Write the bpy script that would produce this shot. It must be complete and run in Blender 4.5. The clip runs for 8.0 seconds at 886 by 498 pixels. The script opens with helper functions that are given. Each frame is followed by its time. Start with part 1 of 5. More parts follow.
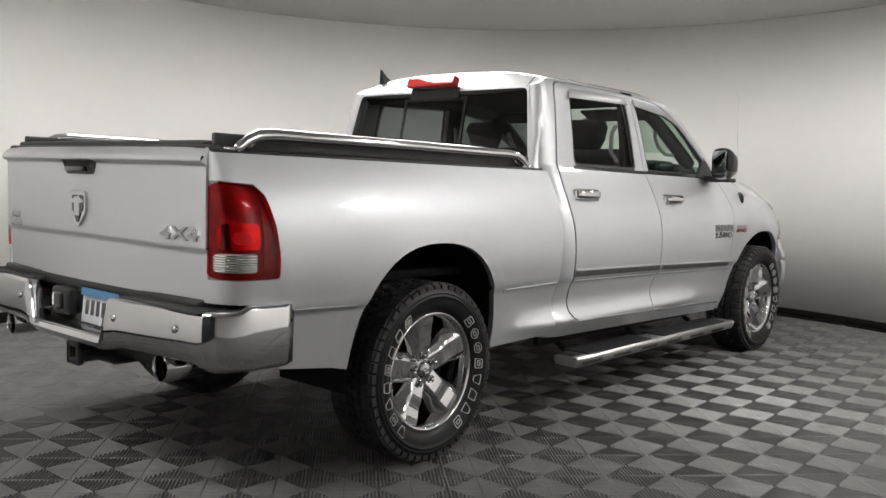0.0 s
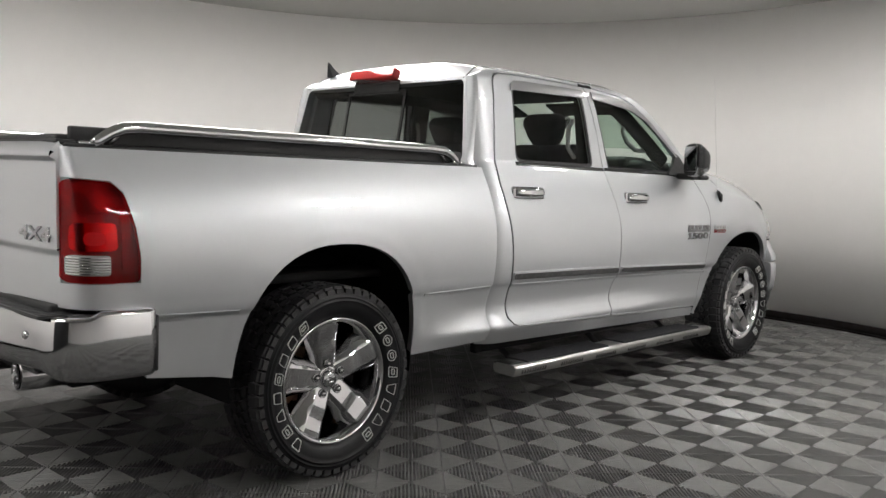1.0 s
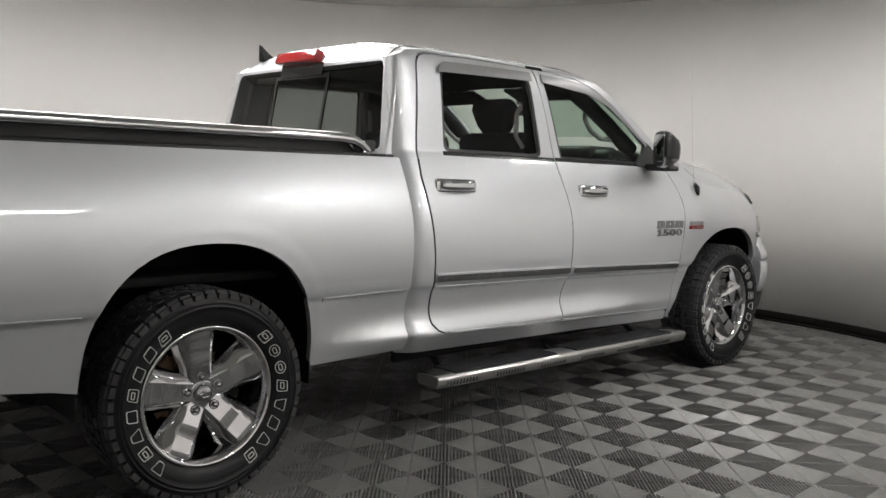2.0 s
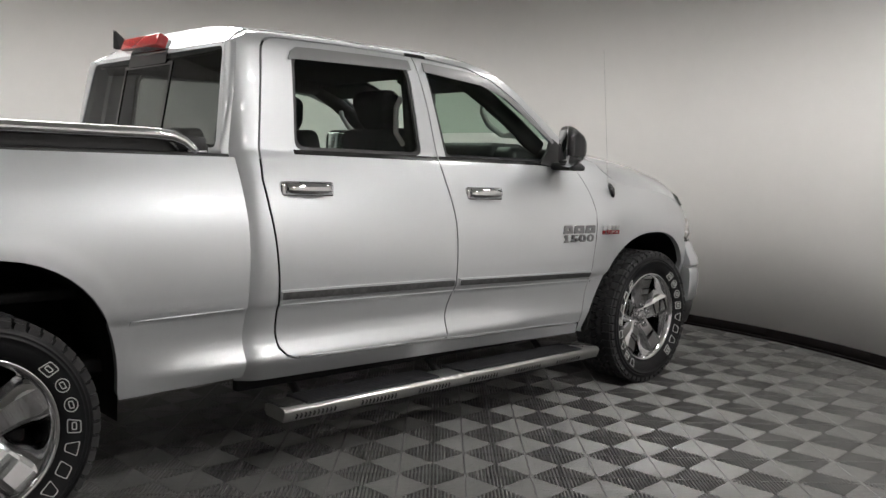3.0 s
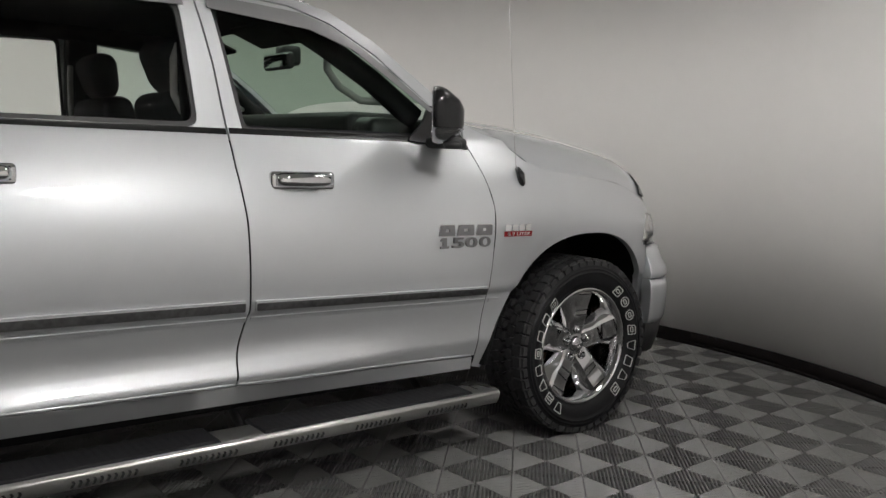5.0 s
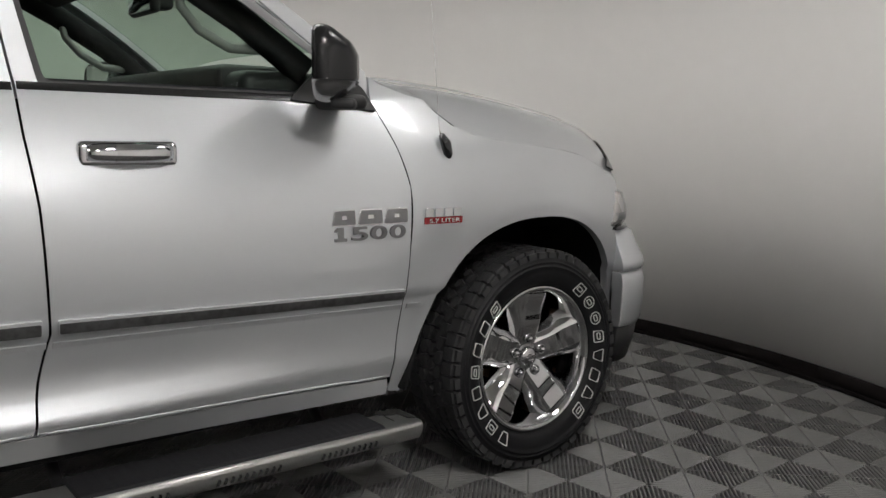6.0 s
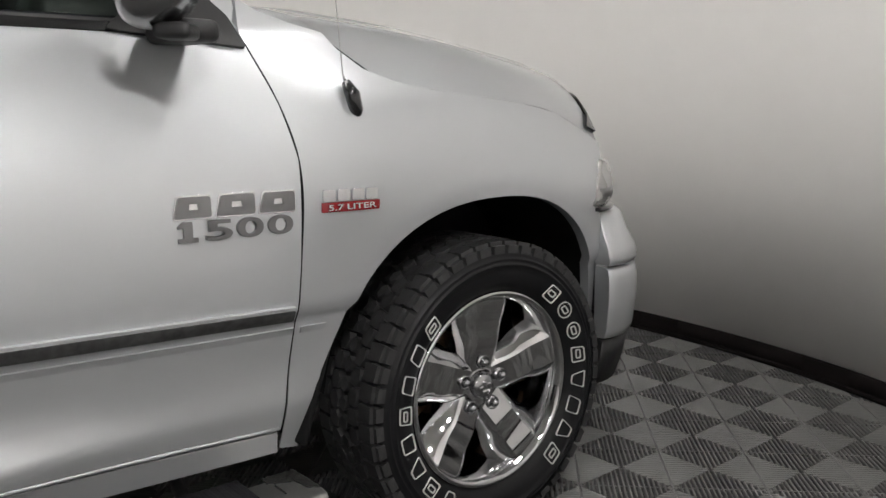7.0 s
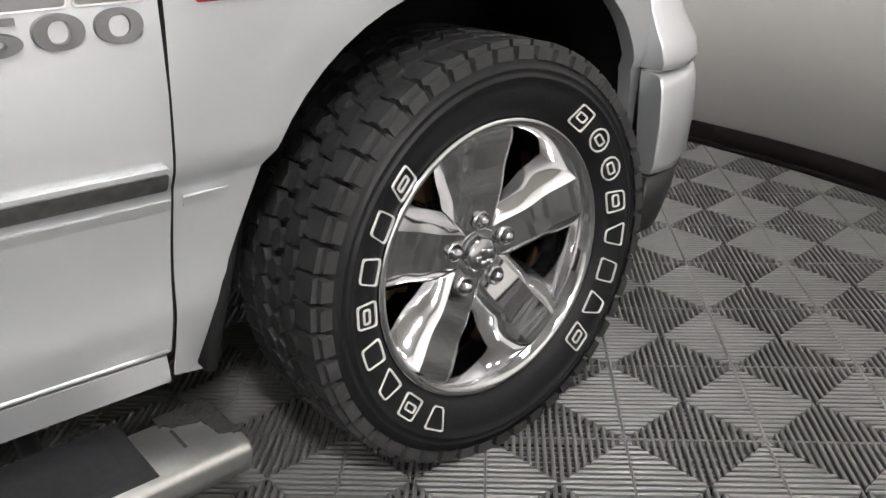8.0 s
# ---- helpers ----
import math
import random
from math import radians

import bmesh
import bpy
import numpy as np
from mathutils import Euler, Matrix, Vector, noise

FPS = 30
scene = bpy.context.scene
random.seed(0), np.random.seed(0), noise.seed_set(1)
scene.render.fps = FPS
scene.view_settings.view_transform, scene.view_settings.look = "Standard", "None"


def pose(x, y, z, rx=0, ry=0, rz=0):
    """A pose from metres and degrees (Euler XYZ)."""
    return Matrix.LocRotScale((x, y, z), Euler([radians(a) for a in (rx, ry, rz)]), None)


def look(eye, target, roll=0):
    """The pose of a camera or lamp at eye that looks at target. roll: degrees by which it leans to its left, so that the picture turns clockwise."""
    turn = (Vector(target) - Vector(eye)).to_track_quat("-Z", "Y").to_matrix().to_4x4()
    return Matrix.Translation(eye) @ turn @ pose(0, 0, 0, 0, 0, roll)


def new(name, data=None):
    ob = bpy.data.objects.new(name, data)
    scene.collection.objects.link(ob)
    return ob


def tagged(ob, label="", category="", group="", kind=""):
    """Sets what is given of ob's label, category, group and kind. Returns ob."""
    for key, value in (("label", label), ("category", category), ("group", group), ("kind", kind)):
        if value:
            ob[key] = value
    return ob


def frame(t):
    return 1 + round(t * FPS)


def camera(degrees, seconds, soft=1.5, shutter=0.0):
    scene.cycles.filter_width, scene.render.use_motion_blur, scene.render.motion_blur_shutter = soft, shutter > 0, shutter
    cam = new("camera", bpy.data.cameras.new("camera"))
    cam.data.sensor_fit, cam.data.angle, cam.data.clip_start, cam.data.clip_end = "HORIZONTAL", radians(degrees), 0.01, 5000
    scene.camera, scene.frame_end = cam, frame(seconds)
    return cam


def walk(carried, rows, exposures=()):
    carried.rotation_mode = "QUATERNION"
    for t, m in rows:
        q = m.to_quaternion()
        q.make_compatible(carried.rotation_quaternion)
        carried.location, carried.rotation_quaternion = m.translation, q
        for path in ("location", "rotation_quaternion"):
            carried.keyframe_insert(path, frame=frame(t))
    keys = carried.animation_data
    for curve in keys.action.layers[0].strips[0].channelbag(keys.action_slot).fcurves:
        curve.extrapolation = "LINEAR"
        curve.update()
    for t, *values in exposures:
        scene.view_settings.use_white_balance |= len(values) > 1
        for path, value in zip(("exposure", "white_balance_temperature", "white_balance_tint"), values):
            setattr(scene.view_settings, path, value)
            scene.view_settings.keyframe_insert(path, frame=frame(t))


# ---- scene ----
cam = camera(53.77, 8.0)
PATH = [
    (0, (-2.912, -3.544, 1.295), (-1.410, -2.234, 1.127), 1.57),
    (0.5, (-2.637, -3.704, 1.299), (-1.168, -2.357, 1.131), 1.19),
    (1, (-2.309, -3.820, 1.298), (-0.881, -2.431, 1.126), 1.50),
    (2.5, (-1.178, -3.954, 1.322), (0.161, -2.482, 1.125), 1.25),
    (3, (-0.783, -3.955, 1.338), (0.583, -2.509, 1.137), 1.29),
    (3.5, (-0.375, -3.946, 1.338), (0.951, -2.462, 1.137), 1.29),
    (4, (0.033, -3.873, 1.330), (1.350, -2.382, 1.121), 1.40),
    (4.5, (0.454, -3.787, 1.324), (1.729, -2.263, 1.102), 1.14),
    (5, (0.857, -3.673, 1.312), (2.075, -2.104, 1.077), 1.17),
    (6.5, (1.965, -2.922, 1.232), (3.190, -1.370, 0.932), -0.05),
    (7, (2.286, -2.635, 1.204), (3.514, -1.097, 0.848), -0.39),
    (7.5, (2.574, -2.351, 1.142), (3.707, -0.821, 0.528), -1.58),
    (8, (2.792, -2.039, 1.099), (3.941, -0.622, 0.280), -1.65),
]
walk(cam, [(t, look(eye, target, roll)) for t, eye, target, roll in PATH], [(0.0, 0.2), (1.2, 0.12), (2.5, -0.02), (3.5, -0.12), (4.0, -0.3), (5.0, -0.36), (6.5, -0.22), (7.0, -0.02), (7.5, 0.3), (8.0, 0.95)])

# ---- room: a studio with a round sweep of wall, centre and radius in plan, wall height ----
CX, CY, RAD, HIGH = 1.65, -0.03, 4.15, 2.90
SWEEP = (-38.0, 152.0)   # the wall bends between these bearings and runs straight from there to the back wall
BACK_Y = -5.3
TAU = 2 * math.pi

world = bpy.data.worlds.new("world")
scene.world = world
world.use_nodes = True
world.node_tree.nodes["Background"].inputs[0].default_value = (0.5, 0.5, 0.5, 1)
world.node_tree.nodes["Background"].inputs[1].default_value = 0.02


# ---- materials ----
def nodes_of(name):
    m = bpy.data.materials.new(name)
    m.use_nodes = True
    return m, m.node_tree, m.node_tree.nodes["Principled BSDF"]


def basic(name, color, rough=0.5, metal=0.0, coat=0.0, grain=0.06, scale=40.0, bump=0.0, bump_scale=200.0, spec=0.5, patch=0.0, patch_scale=2.5, coat_rough=0.05, spread=0.15, fixed=False):
    """A painted, plastic or metal surface: fine grain, broad patches and a fine relief."""
    m, tree, bsdf = nodes_of(name)
    new_node, link = tree.nodes.new, tree.links.new
    place = new_node("ShaderNodeTexCoord")
    if fixed:
        spot = new_node("ShaderNodeNewGeometry").outputs["Position"]
    else:
        spot = place.outputs["Object"]
    fine = new_node("ShaderNodeTexNoise")
    fine.inputs["Scale"].default_value, fine.inputs["Detail"].default_value = scale, 5
    link(spot, fine.inputs["Vector"])
    broad = new_node("ShaderNodeTexNoise")
    broad.inputs["Scale"].default_value, broad.inputs["Detail"].default_value = patch_scale, 3
    link(spot, broad.inputs["Vector"])
    value = new_node("ShaderNodeMath")
    value.operation = "MULTIPLY_ADD"
    link(fine.outputs["Fac"], value.inputs[0])
    value.inputs[1].default_value, value.inputs[2].default_value = grain * 2, 1 - grain
    more = new_node("ShaderNodeMath")
    more.operation = "MULTIPLY_ADD"
    link(broad.outputs["Fac"], more.inputs[0])
    more.inputs[1].default_value, more.inputs[2].default_value = patch * 2, 1 - patch
    both = new_node("ShaderNodeMath")
    both.operation = "MULTIPLY"
    link(value.outputs[0], both.inputs[0])
    link(more.outputs[0], both.inputs[1])
    tint = new_node("ShaderNodeMix")
    tint.data_type, tint.blend_type = "RGBA", "MULTIPLY"
    tint.inputs["Factor"].default_value = 1
    tint.inputs["A"].default_value = (*color, 1)
    link(both.outputs[0], tint.inputs["B"])
    link(tint.outputs["Result"], bsdf.inputs["Base Color"])
    gloss = new_node("ShaderNodeMapRange")
    gloss.inputs["To Min"].default_value, gloss.inputs["To Max"].default_value = rough * (1 - spread), rough * (1 + spread)
    link(broad.outputs["Fac"], gloss.inputs["Value"])
    link(gloss.outputs["Result"], bsdf.inputs["Roughness"])
    bsdf.inputs["Metallic"].default_value = metal
    bsdf.inputs["Specular IOR Level"].default_value = spec
    bsdf.inputs["Coat Weight"].default_value = coat
    bsdf.inputs["Coat Roughness"].default_value = coat_rough
    if bump:
        relief = new_node("ShaderNodeTexNoise")
        relief.inputs["Scale"].default_value, relief.inputs["Detail"].default_value = bump_scale, 3
        link(place.outputs["Object"], relief.inputs["Vector"])
        lift = new_node("ShaderNodeBump")
        lift.inputs["Strength"].default_value, lift.inputs["Distance"].default_value = bump, 0.002
        link(relief.outputs["Fac"], lift.inputs["Height"])
        link(lift.outputs["Normal"], bsdf.inputs["Normal"])
    return m


def pane(name, color, gloss=0.02, edge=0.025):
    """A thin tinted pane: clear through, with a reflection that grows at a flat angle."""
    m = bpy.data.materials.new(name)
    m.use_nodes = True
    tree = m.node_tree
    tree.nodes.clear()
    out, mix = tree.nodes.new("ShaderNodeOutputMaterial"), tree.nodes.new("ShaderNodeMixShader")
    through_it, shine, slant = (tree.nodes.new(k) for k in ("ShaderNodeBsdfTransparent", "ShaderNodeBsdfGlossy", "ShaderNodeLayerWeight"))
    rise, fres = tree.nodes.new("ShaderNodeMath"), tree.nodes.new("ShaderNodeMath")
    rise.operation, fres.operation = "POWER", "MULTIPLY_ADD"
    through_it.inputs[0].default_value = (*color, 1)
    shine.inputs["Roughness"].default_value = gloss
    slant.inputs["Blend"].default_value = 0.5
    rise.inputs[1].default_value, fres.inputs[1].default_value, fres.inputs[2].default_value = 5, 0.55, edge
    tree.links.new(slant.outputs["Facing"], rise.inputs[0])
    tree.links.new(rise.outputs[0], fres.inputs[0])
    tree.links.new(fres.outputs[0], mix.inputs[0])
    tree.links.new(through_it.outputs[0], mix.inputs[1])
    tree.links.new(shine.outputs[0], mix.inputs[2])
    tree.links.new(mix.outputs[0], out.inputs[0])
    return m


def glow(name, color, strength):
    m, tree, bsdf = nodes_of(name)
    bsdf.inputs["Base Color"].default_value = (*color, 1)
    bsdf.inputs["Emission Color"].default_value = (*color, 1)
    bsdf.inputs["Emission Strength"].default_value = strength
    return m


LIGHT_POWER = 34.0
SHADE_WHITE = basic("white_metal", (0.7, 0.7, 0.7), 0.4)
PAD = basic("pad_rubber", (0.018, 0.018, 0.020), 0.75, grain=0.35, scale=60, patch=0.3, patch_scale=12, spec=0.2, bump=0.4, bump_scale=260)
UNSEEN_DOOR = basic("unseen_door", (0.035, 0.035, 0.037), 0.6, grain=0.1, patch=0.15)
PAINT = basic("silver_paint", (0.545, 0.558, 0.575), 0.46, 0.62, 1.0, 0.035, 900, 0.05, 1500, coat_rough=0.05, patch=0.02)
CHROME = basic("chrome", (0.62, 0.62, 0.63), 0.08, 1.0, grain=0.02, spread=0.4)
DARK_CHROME = basic("satin_chrome", (0.42, 0.42, 0.43), 0.22, 1.0, grain=0.05)
BADGE_GREY = basic("badge_grey", (0.20, 0.20, 0.203), 0.34, 0.8)
INSERT = basic("moulding_insert", (0.12, 0.12, 0.122), 0.36, 0.7, grain=0.6, scale=45, patch=0.3, patch_scale=20)
BRIGHT = basic("polished_steel", (0.72, 0.72, 0.72), 0.16, 1.0, grain=0.04, scale=90)
BOARD_STEEL = basic("brushed_steel", (0.62, 0.615, 0.60), 0.30, 0.9, grain=0.12, scale=120, patch=0.08, patch_scale=14)
GRIP = basic("grip_rubber", (0.022, 0.022, 0.021), 0.8, spec=0.2, grain=0.5, scale=70, patch=0.3, patch_scale=20, bump=1.0, bump_scale=120)
BLACK = basic("black_plastic", (0.018, 0.018, 0.019), 0.5, grain=0.15, bump=0.25, bump_scale=500)
GLOSS_BLACK = basic("gloss_black", (0.014, 0.014, 0.015), 0.12, coat=0.6)
DEEP = basic("underbody_black", (0.005, 0.005, 0.0055), 0.75, grain=0.3, patch=0.3, spec=0.25)
RUBBER = basic("tyre_rubber", (0.009, 0.009, 0.010), 0.45, grain=0.2, scale=60, patch=0.2, patch_scale=9, bump=0.3, bump_scale=220, spec=0.25)
TREAD = basic("tread_rubber", (0.034, 0.034, 0.035), 0.5, grain=0.35, scale=35, patch=0.25, patch_scale=8, bump=0.5, bump_scale=160, spec=0.3)
VINYL = basic("cover_vinyl", (0.022, 0.022, 0.023), 0.55, grain=0.2, scale=120, bump=0.4, bump_scale=700)
CLOTH = basic("seat_cloth", (0.010, 0.011, 0.014), 0.9, grain=0.25, scale=300, bump=0.5, bump_scale=900, spec=0.2)
TRIM_GREY = basic("trim_grey", (0.34, 0.34, 0.33), 0.55, grain=0.08)
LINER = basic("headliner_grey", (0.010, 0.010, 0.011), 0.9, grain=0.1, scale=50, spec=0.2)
SMOKE = basic("smoked_visor", (0.24, 0.24, 0.245), 0.40, 0.3, coat=0.15, grain=0.03)
WHITE = basic("white_rubber", (0.55, 0.55, 0.53), 0.6, grain=0.12)
RED = basic("red_enamel", (0.26, 0.014, 0.018), 0.25, coat=0.5)
PLATE_WHITE = basic("plate_white", (0.72, 0.74, 0.76), 0.4)
PLATE_BLUE = basic("plate_blue", (0.07, 0.22, 0.42), 0.4)
RED_LENS = pane("red_lens", (0.86, 0.018, 0.022), gloss=0.04)
BOWL = basic("lamp_bowl", (0.19, 0.19, 0.19), 0.45, 0.2, grain=0.3, scale=25, patch=0.6, patch_scale=9)
SATIN_BLACK = basic("satin_black", (0.010, 0.010, 0.011), 0.24, grain=0.15, scale=80, spec=0.4)
LAMP_RED_PALE = basic("lamp_red_pale", (0.42, 0.02, 0.02), 0.1, coat=1.0, grain=0.1)
LAMP_CLEAR = basic("lamp_clear", (0.34, 0.33, 0.32), 0.28, 0.2, coat=1.0, grain=0.1)
RUST = basic("rusty_iron", (0.22, 0.14, 0.09), 0.6, 0.6, grain=0.3, scale=30, patch=0.3)
GLASS = pane("green_glass", (0.63, 0.73, 0.66), edge=0.012)
GLASS_CLEAR = pane("clear_glass", (0.93, 0.95, 0.93), edge=0.012)
GLASS_DARK = pane("privacy_glass", (0.20, 0.215, 0.21), edge=0.06)
WALL = basic("wall_paint", (0.80, 0.782, 0.766), 0.75, grain=0.02, scale=9, patch=0.05, patch_scale=0.8, bump=0.08, bump_scale=60, spec=0.3)
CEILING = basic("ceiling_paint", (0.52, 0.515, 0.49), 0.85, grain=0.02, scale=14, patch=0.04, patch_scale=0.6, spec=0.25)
BASE = basic("cove_rubber", (0.010, 0.008, 0.008), 0.85, spec=0.08, grain=0.2, patch=0.3, patch_scale=4)
TILE = basic("tile_grey", (0.135, 0.133, 0.129), 0.42, grain=0.16, scale=30, patch=0.20, patch_scale=1.7, fixed=True)
SUBFLOOR = basic("subfloor_dark", (0.006, 0.006, 0.006), 0.9, grain=0.2)


# ---- mesh helpers ----
def mesh_of(name, verts, faces, smooth=False):
    me = bpy.data.meshes.new(name)
    me.from_pydata([tuple(v) for v in verts], [], faces)
    if smooth:
        me.polygons.foreach_set("use_smooth", [True] * len(me.polygons))
    me.update()
    return me


def part(name, data, material, parent=None, label=""):
    """One mesh object, under a thing or a part; data is a bmesh or a mesh."""
    if isinstance(data, bmesh.types.BMesh):
        me = bpy.data.meshes.new(name)
        bmesh.ops.recalc_face_normals(data, faces=data.faces)
        data.to_mesh(me)
        data.free()
    else:
        me = data
    if not me.materials:
        me.materials.append(material)
    ob = new(name, me)
    ob.parent = parent
    if label:
        tagged(ob, label)
    return ob


def empty(name, at=(0, 0, 0)):
    ob = new(name)
    ob.location = at
    ob.empty_display_size = 0.1
    return ob


def block(size, at, bevel=0.0, seg=2, turn=None, smooth=True, bm=None):
    """A box with rounded edges; size and centre in metres."""
    own = bmesh.new()
    bmesh.ops.create_cube(own, size=1, matrix=Matrix.Diagonal((*size, 1)))
    if bevel:
        bmesh.ops.bevel(own, geom=own.edges[:] + own.verts[:], offset=bevel, segments=seg, profile=0.5, affect="EDGES", clamp_overlap=True)
    if turn is not None:
        own.transform(turn)
    own.transform(Matrix.Translation(at))
    for f in own.faces:
        f.smooth = smooth and bevel > 0
    if bm is None:
        return own
    me = bpy.data.meshes.new("joined")
    own.to_mesh(me)
    own.free()
    bm.from_mesh(me)
    bpy.data.meshes.remove(me)
    return bm


def tube(points, radius, sides=12, caps=True, bm=None):
    """A round bar along points."""
    bm = bm or bmesh.new()
    pts = [Vector(p) for p in points]
    radii = radius if isinstance(radius, (list, tuple)) else [radius] * len(pts)
    rings, ref = [], None
    for i, p in enumerate(pts):
        d = (pts[min(i + 1, len(pts) - 1)] - pts[max(i - 1, 0)]).normalized()
        if ref is None:
            ref = Vector((0, 0, 1)) if abs(d.z) < 0.9 else Vector((1, 0, 0))
        a = (ref - d * ref.dot(d)).normalized()
        ref = a
        b = d.cross(a)
        rings.append([bm.verts.new(p + (a * math.cos(k * TAU / sides) + b * math.sin(k * TAU / sides)) * radii[i]) for k in range(sides)])
    for r, s in zip(rings, rings[1:]):
        for k in range(sides):
            bm.faces.new((r[k], r[(k + 1) % sides], s[(k + 1) % sides], s[k])).smooth = True
    if caps:
        bm.faces.new(rings[0])
        bm.faces.new(rings[-1])
    return bm


def lathe(profile, sides=64, bm=None, close=False):
    """A turned body about the y axis: profile of (radius, y)."""
    bm = bm or bmesh.new()
    rings = [[bm.verts.new((r * math.cos(k * TAU / sides), y, r * math.sin(k * TAU / sides))) for k in range(sides)] for r, y in profile]
    pairs = list(zip(rings, rings[1:])) + ([(rings[-1], rings[0])] if close else [])
    for a, b in pairs:
        for k in range(sides):
            bm.faces.new((a[k], a[(k + 1) % sides], b[(k + 1) % sides], b[k])).smooth = True
    return bm


def curve_of(table):
    """A smooth curve through (x, y) knots, straight past its ends."""
    xs, ys = [a for a, _ in table], [b for _, b in table]
    n = len(xs)
    sl = [(ys[i + 1] - ys[i]) / (xs[i + 1] - xs[i]) for i in range(n - 1)]
    tan = [sl[0]] + [0.5 * (sl[i - 1] + sl[i]) for i in range(1, n - 1)] + [sl[-1]]

    def at(x):
        if x <= xs[0]:
            return ys[0] + tan[0] * (x - xs[0])
        if x >= xs[-1]:
            return ys[-1] + tan[-1] * (x - xs[-1])
        i = max(k for k in range(n - 1) if xs[k] <= x)
        h = xs[i + 1] - xs[i]
        t = (x - xs[i]) / h
        return (ys[i] * (1 + 2 * t) * (1 - t) ** 2 + h * tan[i] * t * (1 - t) ** 2 + ys[i + 1] * t * t * (3 - 2 * t) - h * tan[i + 1] * t * t * (1 - t))

    return at


def flat_mesh(loops, step):
    """Fills an outline (with holes) in the plane and cuts it into a fine net. Returns points, faces, rim edges."""
    bm = bmesh.new()
    edges = []
    for loop in loops:
        vs = [bm.verts.new((u, v, 0)) for u, v in loop]
        edges += [bm.edges.new((vs[i], vs[(i + 1) % len(vs)])) for i in range(len(vs))]
    bmesh.ops.triangle_fill(bm, use_beauty=True, use_dissolve=False, edges=edges)
    us, vs = [v.co.x for v in bm.verts], [v.co.y for v in bm.verts]
    su, sv = step if isinstance(step, tuple) else (step, step)
    for axis, lo, hi, st in ((0, min(us), max(us), su), (1, min(vs), max(vs), sv)):
        k = math.floor(lo / st) + 1
        while k * st < hi - 1e-4:
            co, no = [0, 0, 0], [0, 0, 0]
            co[axis], no[axis] = k * st, 1
            bmesh.ops.bisect_plane(bm, geom=bm.verts[:] + bm.edges[:] + bm.faces[:], dist=1e-5, plane_co=co, plane_no=no)
            k += 1
    bm.verts.ensure_lookup_table()
    bm.verts.index_update()
    pts = [(v.co.x, v.co.y) for v in bm.verts]
    faces = [[v.index for v in f.verts] for f in bm.faces]
    rims = [(e.verts[0].index, e.verts[1].index) for e in bm.edges if len(e.link_faces) == 1]
    bm.free()
    return pts, faces, rims


def skin(name, net, shape, out, thick):
    """Lays a flat net on the shape (u, v) -> place, with true normals and a turned-in rim. out: the way it faces."""
    pts, faces, rims = net
    verts, normals, polys = [], [], []
    e = 1e-3
    for u, v in pts:
        p = Vector(shape(u, v))
        n = (Vector(shape(u + e, v)) - Vector(shape(u - e, v))).cross(Vector(shape(u, v + e)) - Vector(shape(u, v - e)))
        n.normalize()
        if n.dot(out) < 0:
            n = -n
        verts.append(p)
        normals.append(n)
    for f in faces:
        a, b, c = (verts[f[0]], verts[f[1]], verts[f[2]])
        polys.append(f if (b - a).cross(c - a).dot(normals[f[0]]) >= 0 else f[::-1])
    if thick:
        # the rim: a rolled edge that catches the light, then the turned-in side
        owner = {}
        for f in faces:
            for k in range(len(f)):
                owner[frozenset((f[k], f[k - 1]))] = f
        away = {}
        for a, b in rims:
            f = owner[frozenset((a, b))]
            mid = sum((verts[k] for k in f), Vector()) / len(f)
            n = (verts[b] - verts[a]).cross(normals[a])
            n = n.normalized() if n.length > 1e-9 else normals[a].copy()
            if n.dot((verts[a] + verts[b]) / 2 - mid) < 0:
                n = -n
            for k in (a, b):
                away[k] = away.get(k, Vector()) + n
        roll = 0.0008 if thick > 0.012 else 0.0002
        line = {}
        for k, o in away.items():
            p, n, o = verts[k], normals[k], o.normalized()
            line[k] = [k, len(verts), len(verts) + 1, len(verts) + 2]
            # the hemmed rear edges of doors and fenders are thin sheet
            depth = 0.004 if o.x < -0.75 and 0.6 < p.x < 3.3 and p.z < 1.3 else thick
            verts += [p + o * roll * 0.7 - n * roll * 0.35, p + o * roll - n * roll * 1.6, p - n * depth]
            normals += [(n + o).normalized(), o, o]
        for a, b in rims:
            for k in range(3):
                q = (line[a][k], line[a][k + 1], line[b][k + 1], line[b][k])
                face = (verts[q[1]] - verts[q[0]]).cross(verts[q[2]] - verts[q[0]])
                polys.append(q if face.dot(normals[q[1]]) >= 0 else q[::-1])
    me = mesh_of(name, verts, polys, True)
    me.normals_split_custom_set_from_vertices([tuple(n) for n in normals])
    return me


def rounded(points, radius=0.02, seg=3):
    """An outline with its corners rounded off."""
    out = []
    for i, p in enumerate(points):
        p, a, b = Vector(p), Vector(points[i - 1]), Vector(points[(i + 1) % len(points)])
        r = min(radius, (a - p).length * 0.45, (b - p).length * 0.45)
        s, e = p + (a - p).normalized() * r, p + (b - p).normalized() * r
        for k in range(seg + 1):
            t = k / seg
            out.append(tuple((1 - t) ** 2 * s + 2 * t * (1 - t) * p + t * t * e))
    return out


